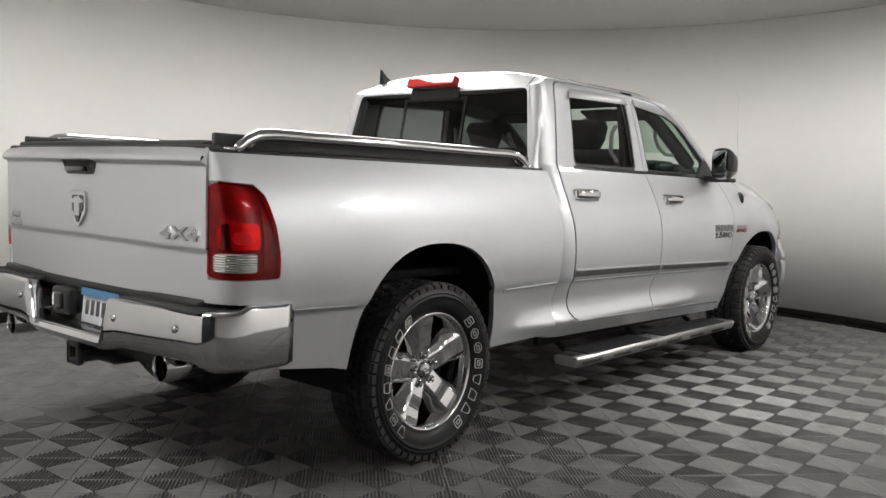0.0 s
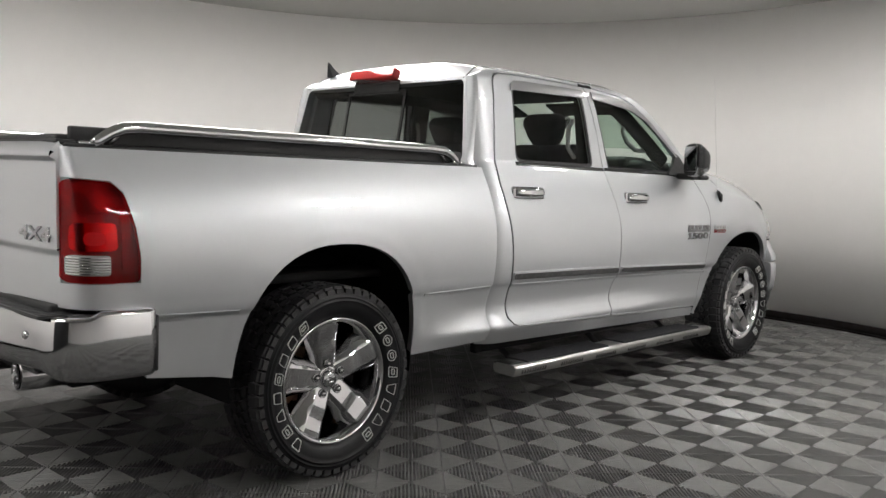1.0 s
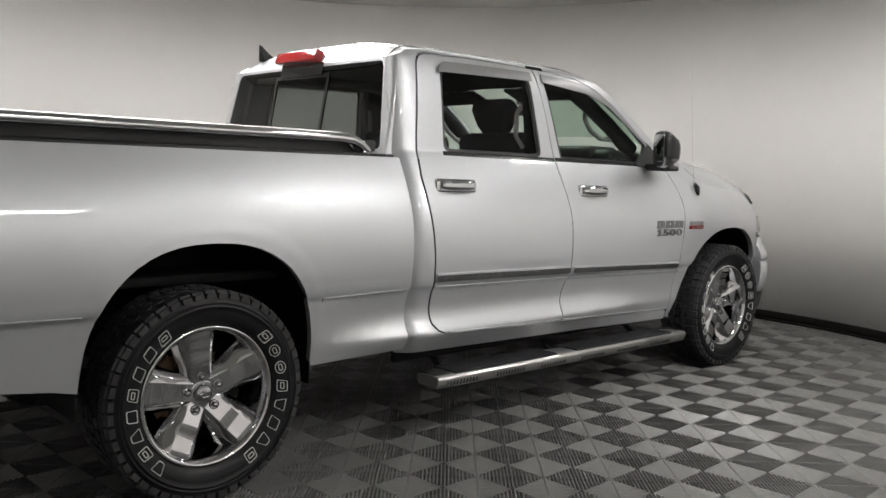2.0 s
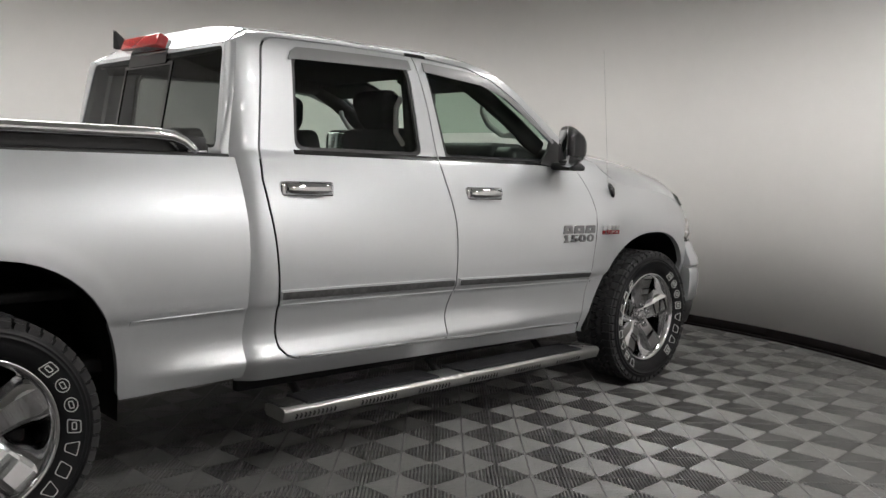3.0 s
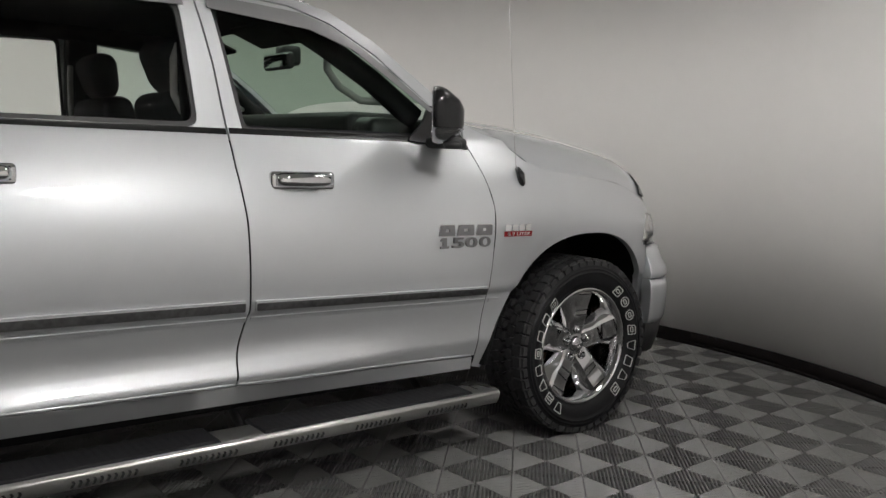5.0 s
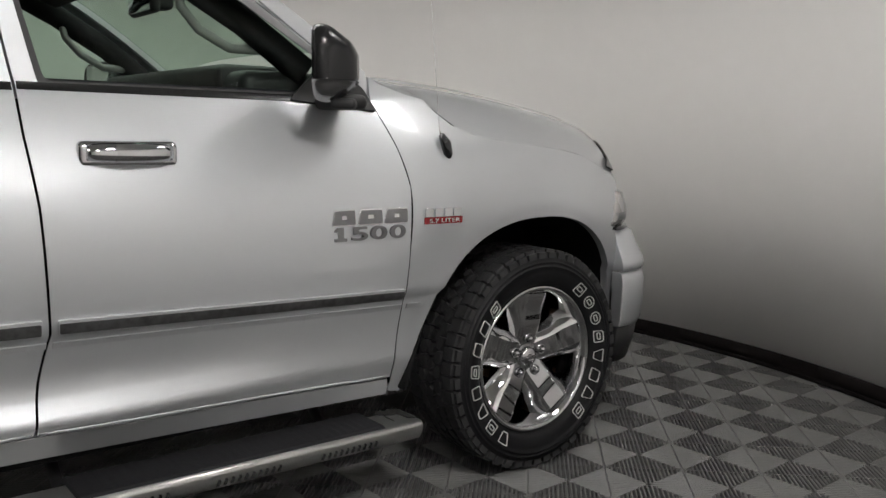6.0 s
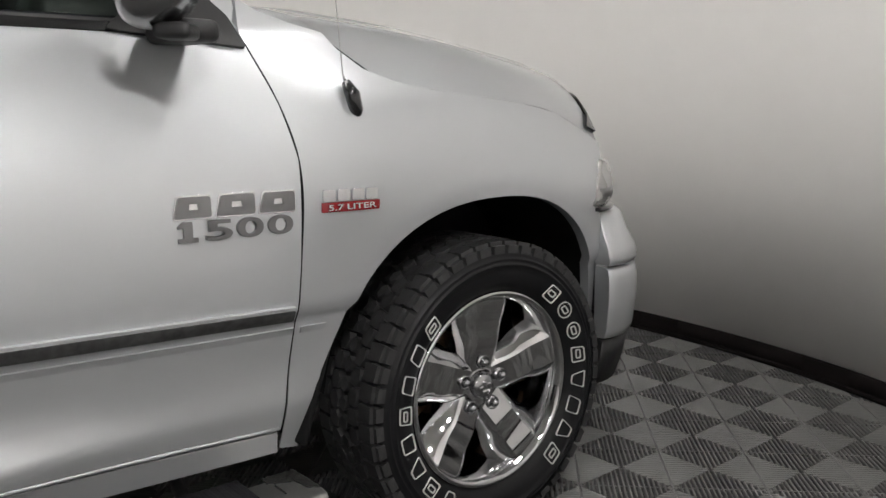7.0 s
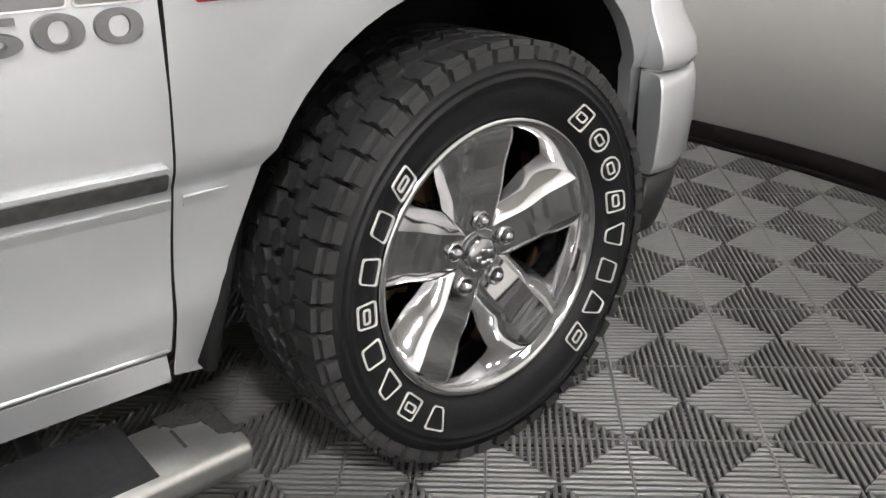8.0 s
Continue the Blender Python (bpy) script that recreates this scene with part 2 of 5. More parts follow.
def letters(text, height, depth, width=None):
    """Raised characters in the built-in face, from the lower left corner, along x and upright in z, facing -y."""
    data = bpy.data.curves.new("characters", "FONT")
    data.body, data.size, data.extrude, data.bevel_depth, data.offset = text, 1.0, 0.02, 0.008, 0.012
    ob = bpy.data.objects.new("characters", data)
    scene.collection.objects.link(ob)
    deps = bpy.context.evaluated_depsgraph_get()
    me = bpy.data.meshes.new_from_object(ob.evaluated_get(deps))
    bpy.data.objects.remove(ob)
    co = np.empty(len(me.vertices) * 3)
    me.vertices.foreach_get("co", co)
    co = co.reshape(-1, 3)
    lo, hi = co.min(0), co.max(0)
    co = (co - lo) / np.maximum(hi - lo, 1e-6)
    wide = width or (hi - lo)[0] / (hi - lo)[1] * height
    co = np.stack([co[:, 0] * wide, -co[:, 2] * depth, co[:, 1] * height], 1)
    me.vertices.foreach_set("co", co.ravel())
    me.update()
    return me


# ---- floor, wall, ceiling ----
def wall_plan(inset, back=True, pitch=1.6):
    """The wall's line in plan, moved inwards by inset: points round the sweep, then along the straight runs."""
    r = RAD - inset
    a0, a1 = (radians(a) for a in SWEEP)
    n = int(190 / pitch)
    line = [(CX + r * math.cos(a0 + (a1 - a0) * k / n), CY + r * math.sin(a0 + (a1 - a0) * k / n)) for k in range(n + 1)]
    for p, way, where in ((line[0], (math.sin(a0), -math.cos(a0)), 0), (line[-1], (-math.sin(a1), math.cos(a1)), len(line) + 1)):
        far = (BACK_Y + inset - p[1]) / way[1]
        line.insert(where, (p[0] + way[0] * far, BACK_Y + inset))
    return line


def wall_band(inner, outer, z0, z1, first=0, last=None, bm=None):
    """A band standing along the wall's line between two insets; the whole closed line, or points first to last."""
    bm = bm or bmesh.new()
    inside, outside = wall_plan(inner), wall_plan(outer)
    closed = last is None
    keep = range(len(inside)) if closed else range(first, last + 1)
    cols = [[bm.verts.new((*p, z)) for p, z in ((inside[k], z0), (inside[k], z1), (outside[k], z1), (outside[k], z0))] for k in keep]
    for i in range(len(cols) if closed else len(cols) - 1):
        a, b = cols[i], cols[(i + 1) % len(cols)]
        for j in range(4):
            bm.faces.new((a[j], b[j], b[(j + 1) % 4], a[(j + 1) % 4])).smooth = j in (0, 2) and 0 < i < len(cols) - 2
    if not closed:
        bm.faces.new(cols[0])
        bm.faces.new(cols[-1][::-1])
    return bm


def slab(z, thick, grow):
    """A plate of the room's plan."""
    bm = bmesh.new()
    bm.faces.new([bm.verts.new((*p, z)) for p in wall_plan(-grow)])
    res = bmesh.ops.extrude_face_region(bm, geom=bm.faces[:])
    bmesh.ops.translate(bm, verts=[v for v in res["geom"] if isinstance(v, bmesh.types.BMVert)], vec=(0, 0, thick))
    return bm


def room():
    wall = part("wall_round", wall_band(0.0, -0.15, -0.05, HIGH + 0.02), WALL)
    tagged(wall, "curved light warm grey painted studio wall", "wall", kind="structure")
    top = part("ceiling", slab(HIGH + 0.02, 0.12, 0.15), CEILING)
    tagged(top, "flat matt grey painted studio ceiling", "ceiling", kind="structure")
    # black cove base in lengths of about a metre, with fine joints
    bm = bmesh.new()
    count = len(wall_plan(0.0))
    for k in range(1, count - 2, 8):
        wall_band(0.014, 0.002, 0.0, 0.085, k, min(k + 8, count - 2), bm)
        wall_band(0.030, 0.0145, 0.0, 0.018, k, min(k + 8, count - 2), bm)
    wall_band(0.014, 0.002, 0.0, 0.085, 0, 1, bm)
    wall_band(0.014, 0.002, 0.0, 0.085, count - 2, count - 1, bm)
    base = part("baseboard", bm, BASE)
    tagged(base, "black rubber cove base along the foot of the wall", "baseboard", kind="structure")
    floor = part("floor", slab(-0.122, 0.1, 0.14), SUBFLOOR)
    tagged(floor, "grey ribbed interlocking plastic tiles over a dark slab", "floor", kind="structure")
    # unseen wide dark door behind the truck's tail, added to darken its reflections
    a = radians(SWEEP[1])
    p, out = Vector((*wall_plan(0.0)[-2], 1.36)), Vector((math.cos(a), math.sin(a), 0))
    way = Vector((-out.y, out.x, 0))
    door = part("door_1", block((3.4, 0.05, 2.72), p + way * 5.0 - out * 0.035, 0.004, 1, Matrix.Rotation(a + math.pi / 2, 4, "Z")), UNSEEN_DOOR)
    tagged(door, "wide dark grey unseen door in the straight wall, added for dark reflections", "door", kind="structure")
    return floor


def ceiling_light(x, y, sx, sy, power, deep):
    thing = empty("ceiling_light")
    tagged(thing, "unseen white box shaped studio ceiling light with a glowing diffuser", "light", "ceiling lights")
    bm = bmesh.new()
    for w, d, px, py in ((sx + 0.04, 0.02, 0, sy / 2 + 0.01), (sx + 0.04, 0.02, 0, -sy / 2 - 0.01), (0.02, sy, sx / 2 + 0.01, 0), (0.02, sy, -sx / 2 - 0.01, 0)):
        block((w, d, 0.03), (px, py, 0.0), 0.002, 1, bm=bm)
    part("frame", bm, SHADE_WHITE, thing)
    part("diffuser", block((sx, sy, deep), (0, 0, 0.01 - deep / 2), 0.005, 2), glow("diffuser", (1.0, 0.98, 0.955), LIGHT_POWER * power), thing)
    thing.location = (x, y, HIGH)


FLOOR = room()
# first lamp follows the paint highlight, the rest are unseen added fill
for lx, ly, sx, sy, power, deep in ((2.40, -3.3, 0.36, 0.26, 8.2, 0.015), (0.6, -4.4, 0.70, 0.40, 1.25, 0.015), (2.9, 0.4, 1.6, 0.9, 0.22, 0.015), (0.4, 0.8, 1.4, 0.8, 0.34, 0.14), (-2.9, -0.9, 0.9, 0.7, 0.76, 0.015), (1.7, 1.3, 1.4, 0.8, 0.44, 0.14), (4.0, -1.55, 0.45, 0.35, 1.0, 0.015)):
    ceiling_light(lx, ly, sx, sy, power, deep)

# ---- the pickup truck: x ahead, y to its left, wheels on z = 0, rear axle at x = 0 ----
BASE_LEN = 3.797
SIDE = curve_of([(0.36, 0.855), (0.40, 0.880), (0.44, 0.908), (0.470, 0.929), (0.488, 0.938), (0.502, 0.938), (0.53, 0.923), (0.56, 0.909), (0.60, 0.904), (0.66, 0.916), (0.70, 0.930), (0.72, 0.942), (0.78, 0.951), (0.88, 0.9525), (0.98, 0.947), (1.06, 0.933), (1.13, 0.9115), (1.18, 0.892), (1.23, 0.869), (1.27, 0.849), (1.305, 0.831), (1.335, 0.815), (1.36, 0.809), (1.55, 0.777), (1.72, 0.742), (1.79, 0.716), (1.83, 0.682), (1.86, 0.64)])
TOPLINE = curve_of([(0.96, 1.775), (1.05, 1.800), (1.2, 1.815), (1.53, 1.825), (1.8, 1.826), (2.12, 1.830), (2.38, 1.826), (2.55, 1.789), (2.74, 1.694), (2.98, 1.535), (3.14, 1.412)])
CROWN = curve_of([(0.96, 0.050), (1.2, 0.066), (1.6, 0.074), (2.2, 0.076), (2.5, 0.078), (2.9, 0.085), (3.15, 0.09)])
REAR_ARCH, FRONT_ARCH = (0.02, 0.41, 0.468, 0.545), (3.79, 0.41, 0.485, 0.532)
POW = 2.4


def smooth01(t):
    t = min(1.0, max(0.0, t))
    return t * t * (3 - 2 * t)


def arch_lift(x, z, arch):
    ax, az, a, b = arch
    rho = (abs((x - ax) / a) ** POW + abs((z - az) / b) ** POW) ** (1 / POW)
    return 0.003 * (1 - smooth01(((rho - 1) * 0.5 - 0.03) / 0.06))


PLAIN = curve_of([(0.36, 0.872), (0.45, 0.890), (0.55, 0.906), (0.63, 0.918), (0.70, 0.930)])


def half_width(x, z):
    """Half the body's width at a place on its side."""
    drop = 0.06 * max(0, x - 3.25) + 0.05 * max(0, x - 3.25) ** 2
    w = SIDE(z + drop * smooth01((z - 0.8) / 0.3))
    if z < 0.70:
        ledge = smooth01((x - 0.46) / 0.50) * (1 - 0.80 * smooth01((x - 2.2) / 0.8)) * (1 - smooth01((x - 3.22) / 0.15))
        w = ledge * w + (1 - ledge) * PLAIN(z)
    if z < 1.12 and x > -1.0:
        w += (arch_lift(x, z, REAR_ARCH) + arch_lift(x, z, FRONT_ARCH)) * smooth01((z - 0.42) / 0.15)
    if x > 2.95:
        # the fender's shoulder swells ahead of the door
        w += 0.058 * smooth01((x - 2.98) / 0.45) * (1 - 0.75 * smooth01((x - 3.60) / 0.55)) * smooth01((z - 0.74) / 0.42) * (1 - 0.8 * smooth01((z - 1.18) / 0.22))
    if x > 3.9:
        w -= 0.34 * (x - 3.9) ** 2
    if x < -0.80:
        d = min(max(-0.892 - x, 0.0), 0.1698)
        edge = 0.968 - 0.17 + math.sqrt(0.17 ** 2 - d * d)
        h = max(0.05 - abs(w - edge), 0) / 0.05
        w = min(w, edge) - h * h * 0.0125 * smooth01((-0.80 - x) / 0.09)
    return w


def cab_width(x, z):
    """The cab's side, which rounds in towards its back."""
    d = max(0.0, 1.105 - x)
    return half_width(x, z) - 2.3 * d * d - 4.5 * max(0.0, 1.05 - x) ** 2


def on_side(sign, lift=0.0, width=half_width):
    return lambda x, z: (x, sign * (width(x, z) + lift), z)


def arch_line(arch, a0, a1, n=26, grow=0.0):
    """Points of a wheel arch from angle a0 to a1 (degrees, 0 ahead)."""
    ax, az, a, b = arch
    out = []
    for k in range(n + 1):
        t = radians(a0 + (a1 - a0) * k / n)
        c, s = math.cos(t), math.sin(t)
        out.append((ax + (a + grow) * math.copysign(abs(c) ** (2 / POW), c), az + (b + grow) * math.copysign(abs(s) ** (2 / POW), s)))
    return out


def make_dense(loop, most=0.08):
    out = []
    for i, p in enumerate(loop):
        q = loop[(i + 1) % len(loop)]
        d = math.dist(p, q)
        n = max(1, int(d / most))
        out += [(p[0] + (q[0] - p[0]) * k / n, p[1] + (q[1] - p[1]) * k / n) for k in range(n)]
    return out


TRUCK = empty("pickup_truck")
tagged(TRUCK, "silver crew cab pickup truck with chrome wheels parked on tiles", "pickup truck")


def side_pair(name, loops, material, parents, step=0.05, thick=0.02, lift=0.0, width=half_width, label=""):
    """A panel for each flank. parents: one thing, or a pair. Returns both."""
    net = flat_mesh([make_dense(l) for l in loops], step)
    made = []
    for k, sign in enumerate((-1, 1)):
        me = skin(name, net, on_side(sign, lift, width), Vector((0, sign, 0.05)), thick)
        made.append(part(name, me, material, parents[k] if isinstance(parents, (list, tuple)) else parents, label))
    return made


# -- flanks --
TAIL_LAMP = rounded([(-1.0617, 1.196), (-0.925, 1.186), (-0.888, 1.150), (-0.862, 1.04), (-0.849, 0.93), (-0.849, 0.850), (-1.0617, 0.850)], 0.018)
bed_loop = [(-1.0617, 1.300), (-1.0617, 1.201), (-0.923, 1.191), (-0.884, 1.153), (-0.8575, 1.041), (-0.844, 0.93), (-0.844, 0.845), (-1.0617, 0.845), (-1.0617, 0.762), (-0.80, 0.756), (-0.792, 0.495), (-0.53, 0.462)]
bed_loop += [p for p in arch_line(REAR_ARCH, 178, 2) if p[1] > 0.44] + [(0.496, 0.418), (0.974, 0.436), (0.974, 1.300)]
bed_sides = side_pair("bed_side", [bed_loop], PAINT, TRUCK, (0.025, 0.015), 0.03, label="silver bed side with a flared wheel arch")

cab_loop = [(0.981, 0.405), (3.182, 0.370), (3.176, 0.424), (2.07, 0.463), (1.21, 0.482), (1.158, 0.500), (1.128, 0.535), (1.118, 0.60), (1.100, 0.85), (1.073, 1.10), (1.069, 1.217), (1.088, 1.33), (1.106, 1.464), (1.132, 1.668), (1.139, 1.725), (1.147, 1.758), (1.163, 1.783), (1.188, 1.799), (1.222, 1.806), (1.53, 1.816), (1.8, 1.817), (2.12, 1.815), (2.38, 1.796), (2.55, 1.748), (2.74, 1.650), (2.98, 1.482), (3.10, 1.395), (3.14, 1.345), (3.150, 1.385), (3.146, 1.420), (2.98, 1.541), (2.74, 1.698), (2.55, 1.793), (2.38, 1.830), (2.12, 1.834), (1.8, 1.830), (1.53, 1.829), (1.2, 1.819), (1.10, 1.806), (1.046, 1.770), (0.981, 1.30)]
side_pair("cab_side", [cab_loop], PAINT, TRUCK, (0.03, 0.0125), 0.025, 0.0, cab_width, "silver cab side, sill and roof rail")

rear_window = rounded([(1.290, 1.748), (1.955, 1.764), (1.992, 1.338), (1.262, 1.338)], 0.045, 4)
front_window = rounded([(2.066, 1.764), (2.24, 1.759), (2.45, 1.742), (2.633, 1.692), (2.818, 1.588), (3.03, 1.43), (3.05, 1.330), (2.150, 1.330)], 0.02, 3)
rear_door_loop = [(1.209, 0.490), (1.165, 0.508), (1.137, 0.54), (1.127, 0.60), (1.109, 0.85), (1.082, 1.10), (1.078, 1.217), (1.097, 1.33), (1.115, 1.464), (1.141, 1.668), (1.148, 1.722), (1.156, 1.752), (1.170, 1.775), (1.192, 1.790), (1.225, 1.798), (1.53, 1.808), (1.8, 1.809), (2.000, 1.808), (2.055, 1.557), (2.088, 1.332), (2.090, 1.209), (2.104, 1.034), (2.112, 0.724), (2.086, 0.60), (2.066, 0.471)]
front_door_loop = [(2.074, 0.470), (2.094, 0.60), (2.120, 0.724), (2.112, 1.034), (2.098, 1.209), (2.096, 1.332), (2.063, 1.557), (2.008, 1.808), (2.12, 1.807), (2.38, 1.788), (2.55, 1.740), (2.74, 1.642), (2.98, 1.474), (3.095, 1.388), (3.148, 1.330), (3.190, 1.178), (3.212, 1.06), (3.212, 0.828), (3.206, 0.68), (3.182, 0.432)]
rear_doors = side_pair("rear_door", [rear_door_loop, rear_window], PAINT, TRUCK, (0.06, 0.0125), 0.03, 0.002)
front_doors = side_pair("front_door", [front_door_loop, front_window], PAINT, TRUCK, (0.06, 0.0125), 0.03, 0.002)


def shrink(loop, by):
    cx, cz = sum(p[0] for p in loop) / len(loop), sum(p[1] for p in loop) / len(loop)
    return [(cx + (x - cx) * (1 + by / abs(x - cx) if abs(x - cx) > abs(by) else 1), cz + (z - cz) * (1 + by / abs(z - cz) if abs(z - cz) > abs(by) else 1)) for x, z in loop]


for doors, hole, glass in ((rear_doors, rear_window, GLASS_CLEAR), (front_doors, front_window, GLASS)):
    # flat panes
    lean = lambda x, z: half_width(x, 1.338) - 0.030 - 0.11 * (z - 1.338)
    for ob in side_pair("window_glass", [shrink(hole, 0.006)], glass, doors, 0.2, 0, 0.0, lean):
        ob.visible_shadow = False
    side_pair("window_seal", [hole, shrink(hole, -0.016)], BLACK, doors, 0.2, 0.01, -0.002)

fender_top = [(4.30, 1.058), (4.205, 1.105), (4.10, 1.150), (3.95, 1.176), (3.80, 1.192), (3.62, 1.210), (3.50, 1.230), (3.43, 1.258), (3.385, 1.300), (3.36, 1.340), (3.28, 1.358), (3.20, 1.383), (3.158, 1.406)]
fender_loop = [(3.154, 1.330), (3.195, 1.178), (3.217, 1.06), (3.217, 0.828), (3.211, 0.68), (3.188, 0.380), (3.235, 0.372), (3.285, 0.56), (3.345, 0.70)]
fender_loop += [p for p in arch_line(FRONT_ARCH, 148, 4)] + [(4.285, 0.42), (4.300, 0.47), (4.274, 0.70), (4.262, 0.80), (4.236, 0.872), (4.216, 0.90), (4.228, 0.955), (4.285, 1.015)] + fender_top
fenders = side_pair("front_fender", [fender_loop], PAINT, TRUCK, (0.025, 0.015), 0.03, label="silver front fender")

# black tube drawn as the shade in the gap between front door and fender
for sign in (-1, 1):
    edge_x = curve_of([(0.44, 3.185), (0.68, 3.2085), (0.828, 3.2145), (1.06, 3.2145), (1.178, 3.1925), (1.33, 3.151)])
    part("gap_seal", tube([on_side(sign, -0.0022)(edge_x(0.44 + 0.0255 * k), 0.44 + 0.0255 * k) for k in range(35)], 0.0034, 6), DEEP, TRUCK)

# black sheet inside the flank, stands for the shade in the panel gaps
inner = [(-0.99, 1.28), (-0.99, 0.78), (-0.75, 0.52), (-0.56, 0.48)] + [p for p in arch_line(REAR_ARCH, 178, 2, 16, 0.015) if p[1] > 0.46] + [(0.52, 0.45), (3.14, 0.43), (3.27, 0.5), (3.33, 0.68)] + arch_line(FRONT_ARCH, 148, 20, 16, 0.015) + [(4.12, 0.90), (4.10, 1.05), (3.6, 1.16), (3.3, 1.26), (1.0, 1.27)]
side_pair("inner_panel", [inner], DEEP, TRUCK, 0.12, 0, -0.065)

# wheel-arch liners and black arch lips
for arch, lo, hi, deep in ((REAR_ARCH, 185, -5, 0.42), (FRONT_ARCH, 174, -8, 0.42)):
    for sign in (-1, 1):
        rows = arch_line(arch, lo, hi, 30, 0.004)
        verts, faces = [], []
        for x, z in rows:
            w = half_width(x, max(z, 0.45)) - 0.012
            verts += [(x, sign * w, z), (x, sign * (w - deep), z)]
        faces = [(2 * i, 2 * i + 1, 2 * i + 3, 2 * i + 2) for i in range(len(rows) - 1)]
        c = len(verts)
        verts.append((arch[0], sign * (0.93 - deep), arch[1]))
        faces += [(c, 2 * i + 1, 2 * i + 3) for i in range(len(rows) - 1)]
        part("wheel_liner", mesh_of("wheel_liner", verts, faces, True), DEEP, TRUCK)

# crease mouldings, belt strips, rain visors, handles
for doors, x0, x1, z0, z1, tall in ((rear_doors, 1.116, 2.096, 0.757, 0.744, 0.040), (front_doors, 2.132, 3.200, 0.742, 0.716, 0.036)):
    bar = rounded([(x0, z0 - tall / 2), (x0, z0 + tall / 2), (x1, z1 + tall / 2), (x1, z1 - tall / 2)], 0.006)
    side_pair("body_moulding", [bar], PAINT, doors, (0.1, 0.012), 0.014, 0.013)
    bar = rounded([(x0 + 0.004, z0 - tall * 0.44), (x0 + 0.004, z0 + tall * 0.30), (x1 - 0.004, z1 + tall * 0.30), (x1 - 0.004, z1 - tall * 0.44)], 0.004)
    side_pair("moulding_insert", [bar], INSERT, doors, (0.1, 0.012), 0.006, 0.016, label="dark brushed insert strip")
for doors, x0, x1 in ((rear_doors, 1.255, 2.086), (front_doors, 2.098, 3.02)):
    side_pair("belt_strip", [[(x0, 1.322), (x1, 1.319), (x1, 1.338), (x0, 1.341)]], SATIN_BLACK, doors, (0.1, 0.01), 0.008, 0.005)
# raised crease line low on bed, doors and fender
for name, who, x0, x1, z0, z1 in (("body_crease", bed_sides, 0.515, 0.955, 0.703, 0.712), ("body_crease", bed_sides, -0.775, -0.452, 0.722, 0.712), ("body_crease", rear_doors, 1.118, 2.108, 0.711, 0.697), ("body_crease", front_doors, 2.124, 3.204, 0.697, 0.676), ("body_crease", fenders, 3.224, 3.310, 0.676, 0.675)):
    net = flat_mesh([make_dense([(x0, z0 - 0.012), (x1, z1 - 0.012), (x1, z1 + 0.004), (x0, z0 + 0.004)])], (0.1, 0.004))
    for sign, ob in zip((-1, 1), who):
        slope = (z1 - z0) / (x1 - x0)
        fade = lambda x: smooth01((x1 - x) / 0.07) if who is fenders else 1.0
        shape = lambda x, z: (x, sign * (half_width(x, z) - 0.001 + fade(x) * (0.0038 + 0.004 * max(0.0, 1 - max(0, (z0 + slope * (x - x0) + 0.004 - z)) / 0.016))), z)
        part(name, skin(name, net, shape, Vector((0, sign, 0.05)), 0.005), PAINT, ob)

# rolled lower edges of the doors
for doors, x0, x1, z0, z1 in ((rear_doors, 1.215, 2.062, 0.492, 0.474), (front_doors, 2.078, 3.178, 0.473, 0.436)):
    for sign, ob in zip((-1, 1), doors):
        rows = [(x0 + (x1 - x0) * i / 16, z0 + (z1 - z0) * i / 16) for i in range(17)]
        part("door_hem", tube([(x, sign * (half_width(x, z) + 0.001), z) for x, z in rows], 0.0045, 8), PAINT, ob)

visor_rear = [(1.266, 1.714), (1.283, 1.752), (1.315, 1.772), (1.40, 1.777), (1.70, 1.784), (1.965, 1.787), (1.968, 1.740), (1.70, 1.732), (1.30, 1.720)]
visor_front = [(2.052, 1.742), (2.056, 1.787), (2.25, 1.780), (2.42, 1.770), (2.54, 1.738), (2.70, 1.652), (2.86, 1.545), (3.00, 1.452), (2.985, 1.440), (2.83, 1.535), (2.633, 1.655), (2.45, 1.712), (2.24, 1.728)]
for doors, loop in ((rear_doors, visor_rear), (front_doors, visor_front)):
    zlo = min(p[1] for p in loop)
    net = flat_mesh([make_dense(loop, 0.05)], 0.03)
    for sign, ob in zip((-1, 1), doors):
        shape = lambda x, z: (x, sign * (half_width(x, z) + 0.010 + 0.12 * max(0.0, min(0.05, TOPLINE(x) - 0.035 - z))), z)
        part("rain_visor", skin("rain_visor", net, shape, Vector((0, sign, 0.1)), 0.004), SMOKE, ob, "smoked grey rain visor over the window")

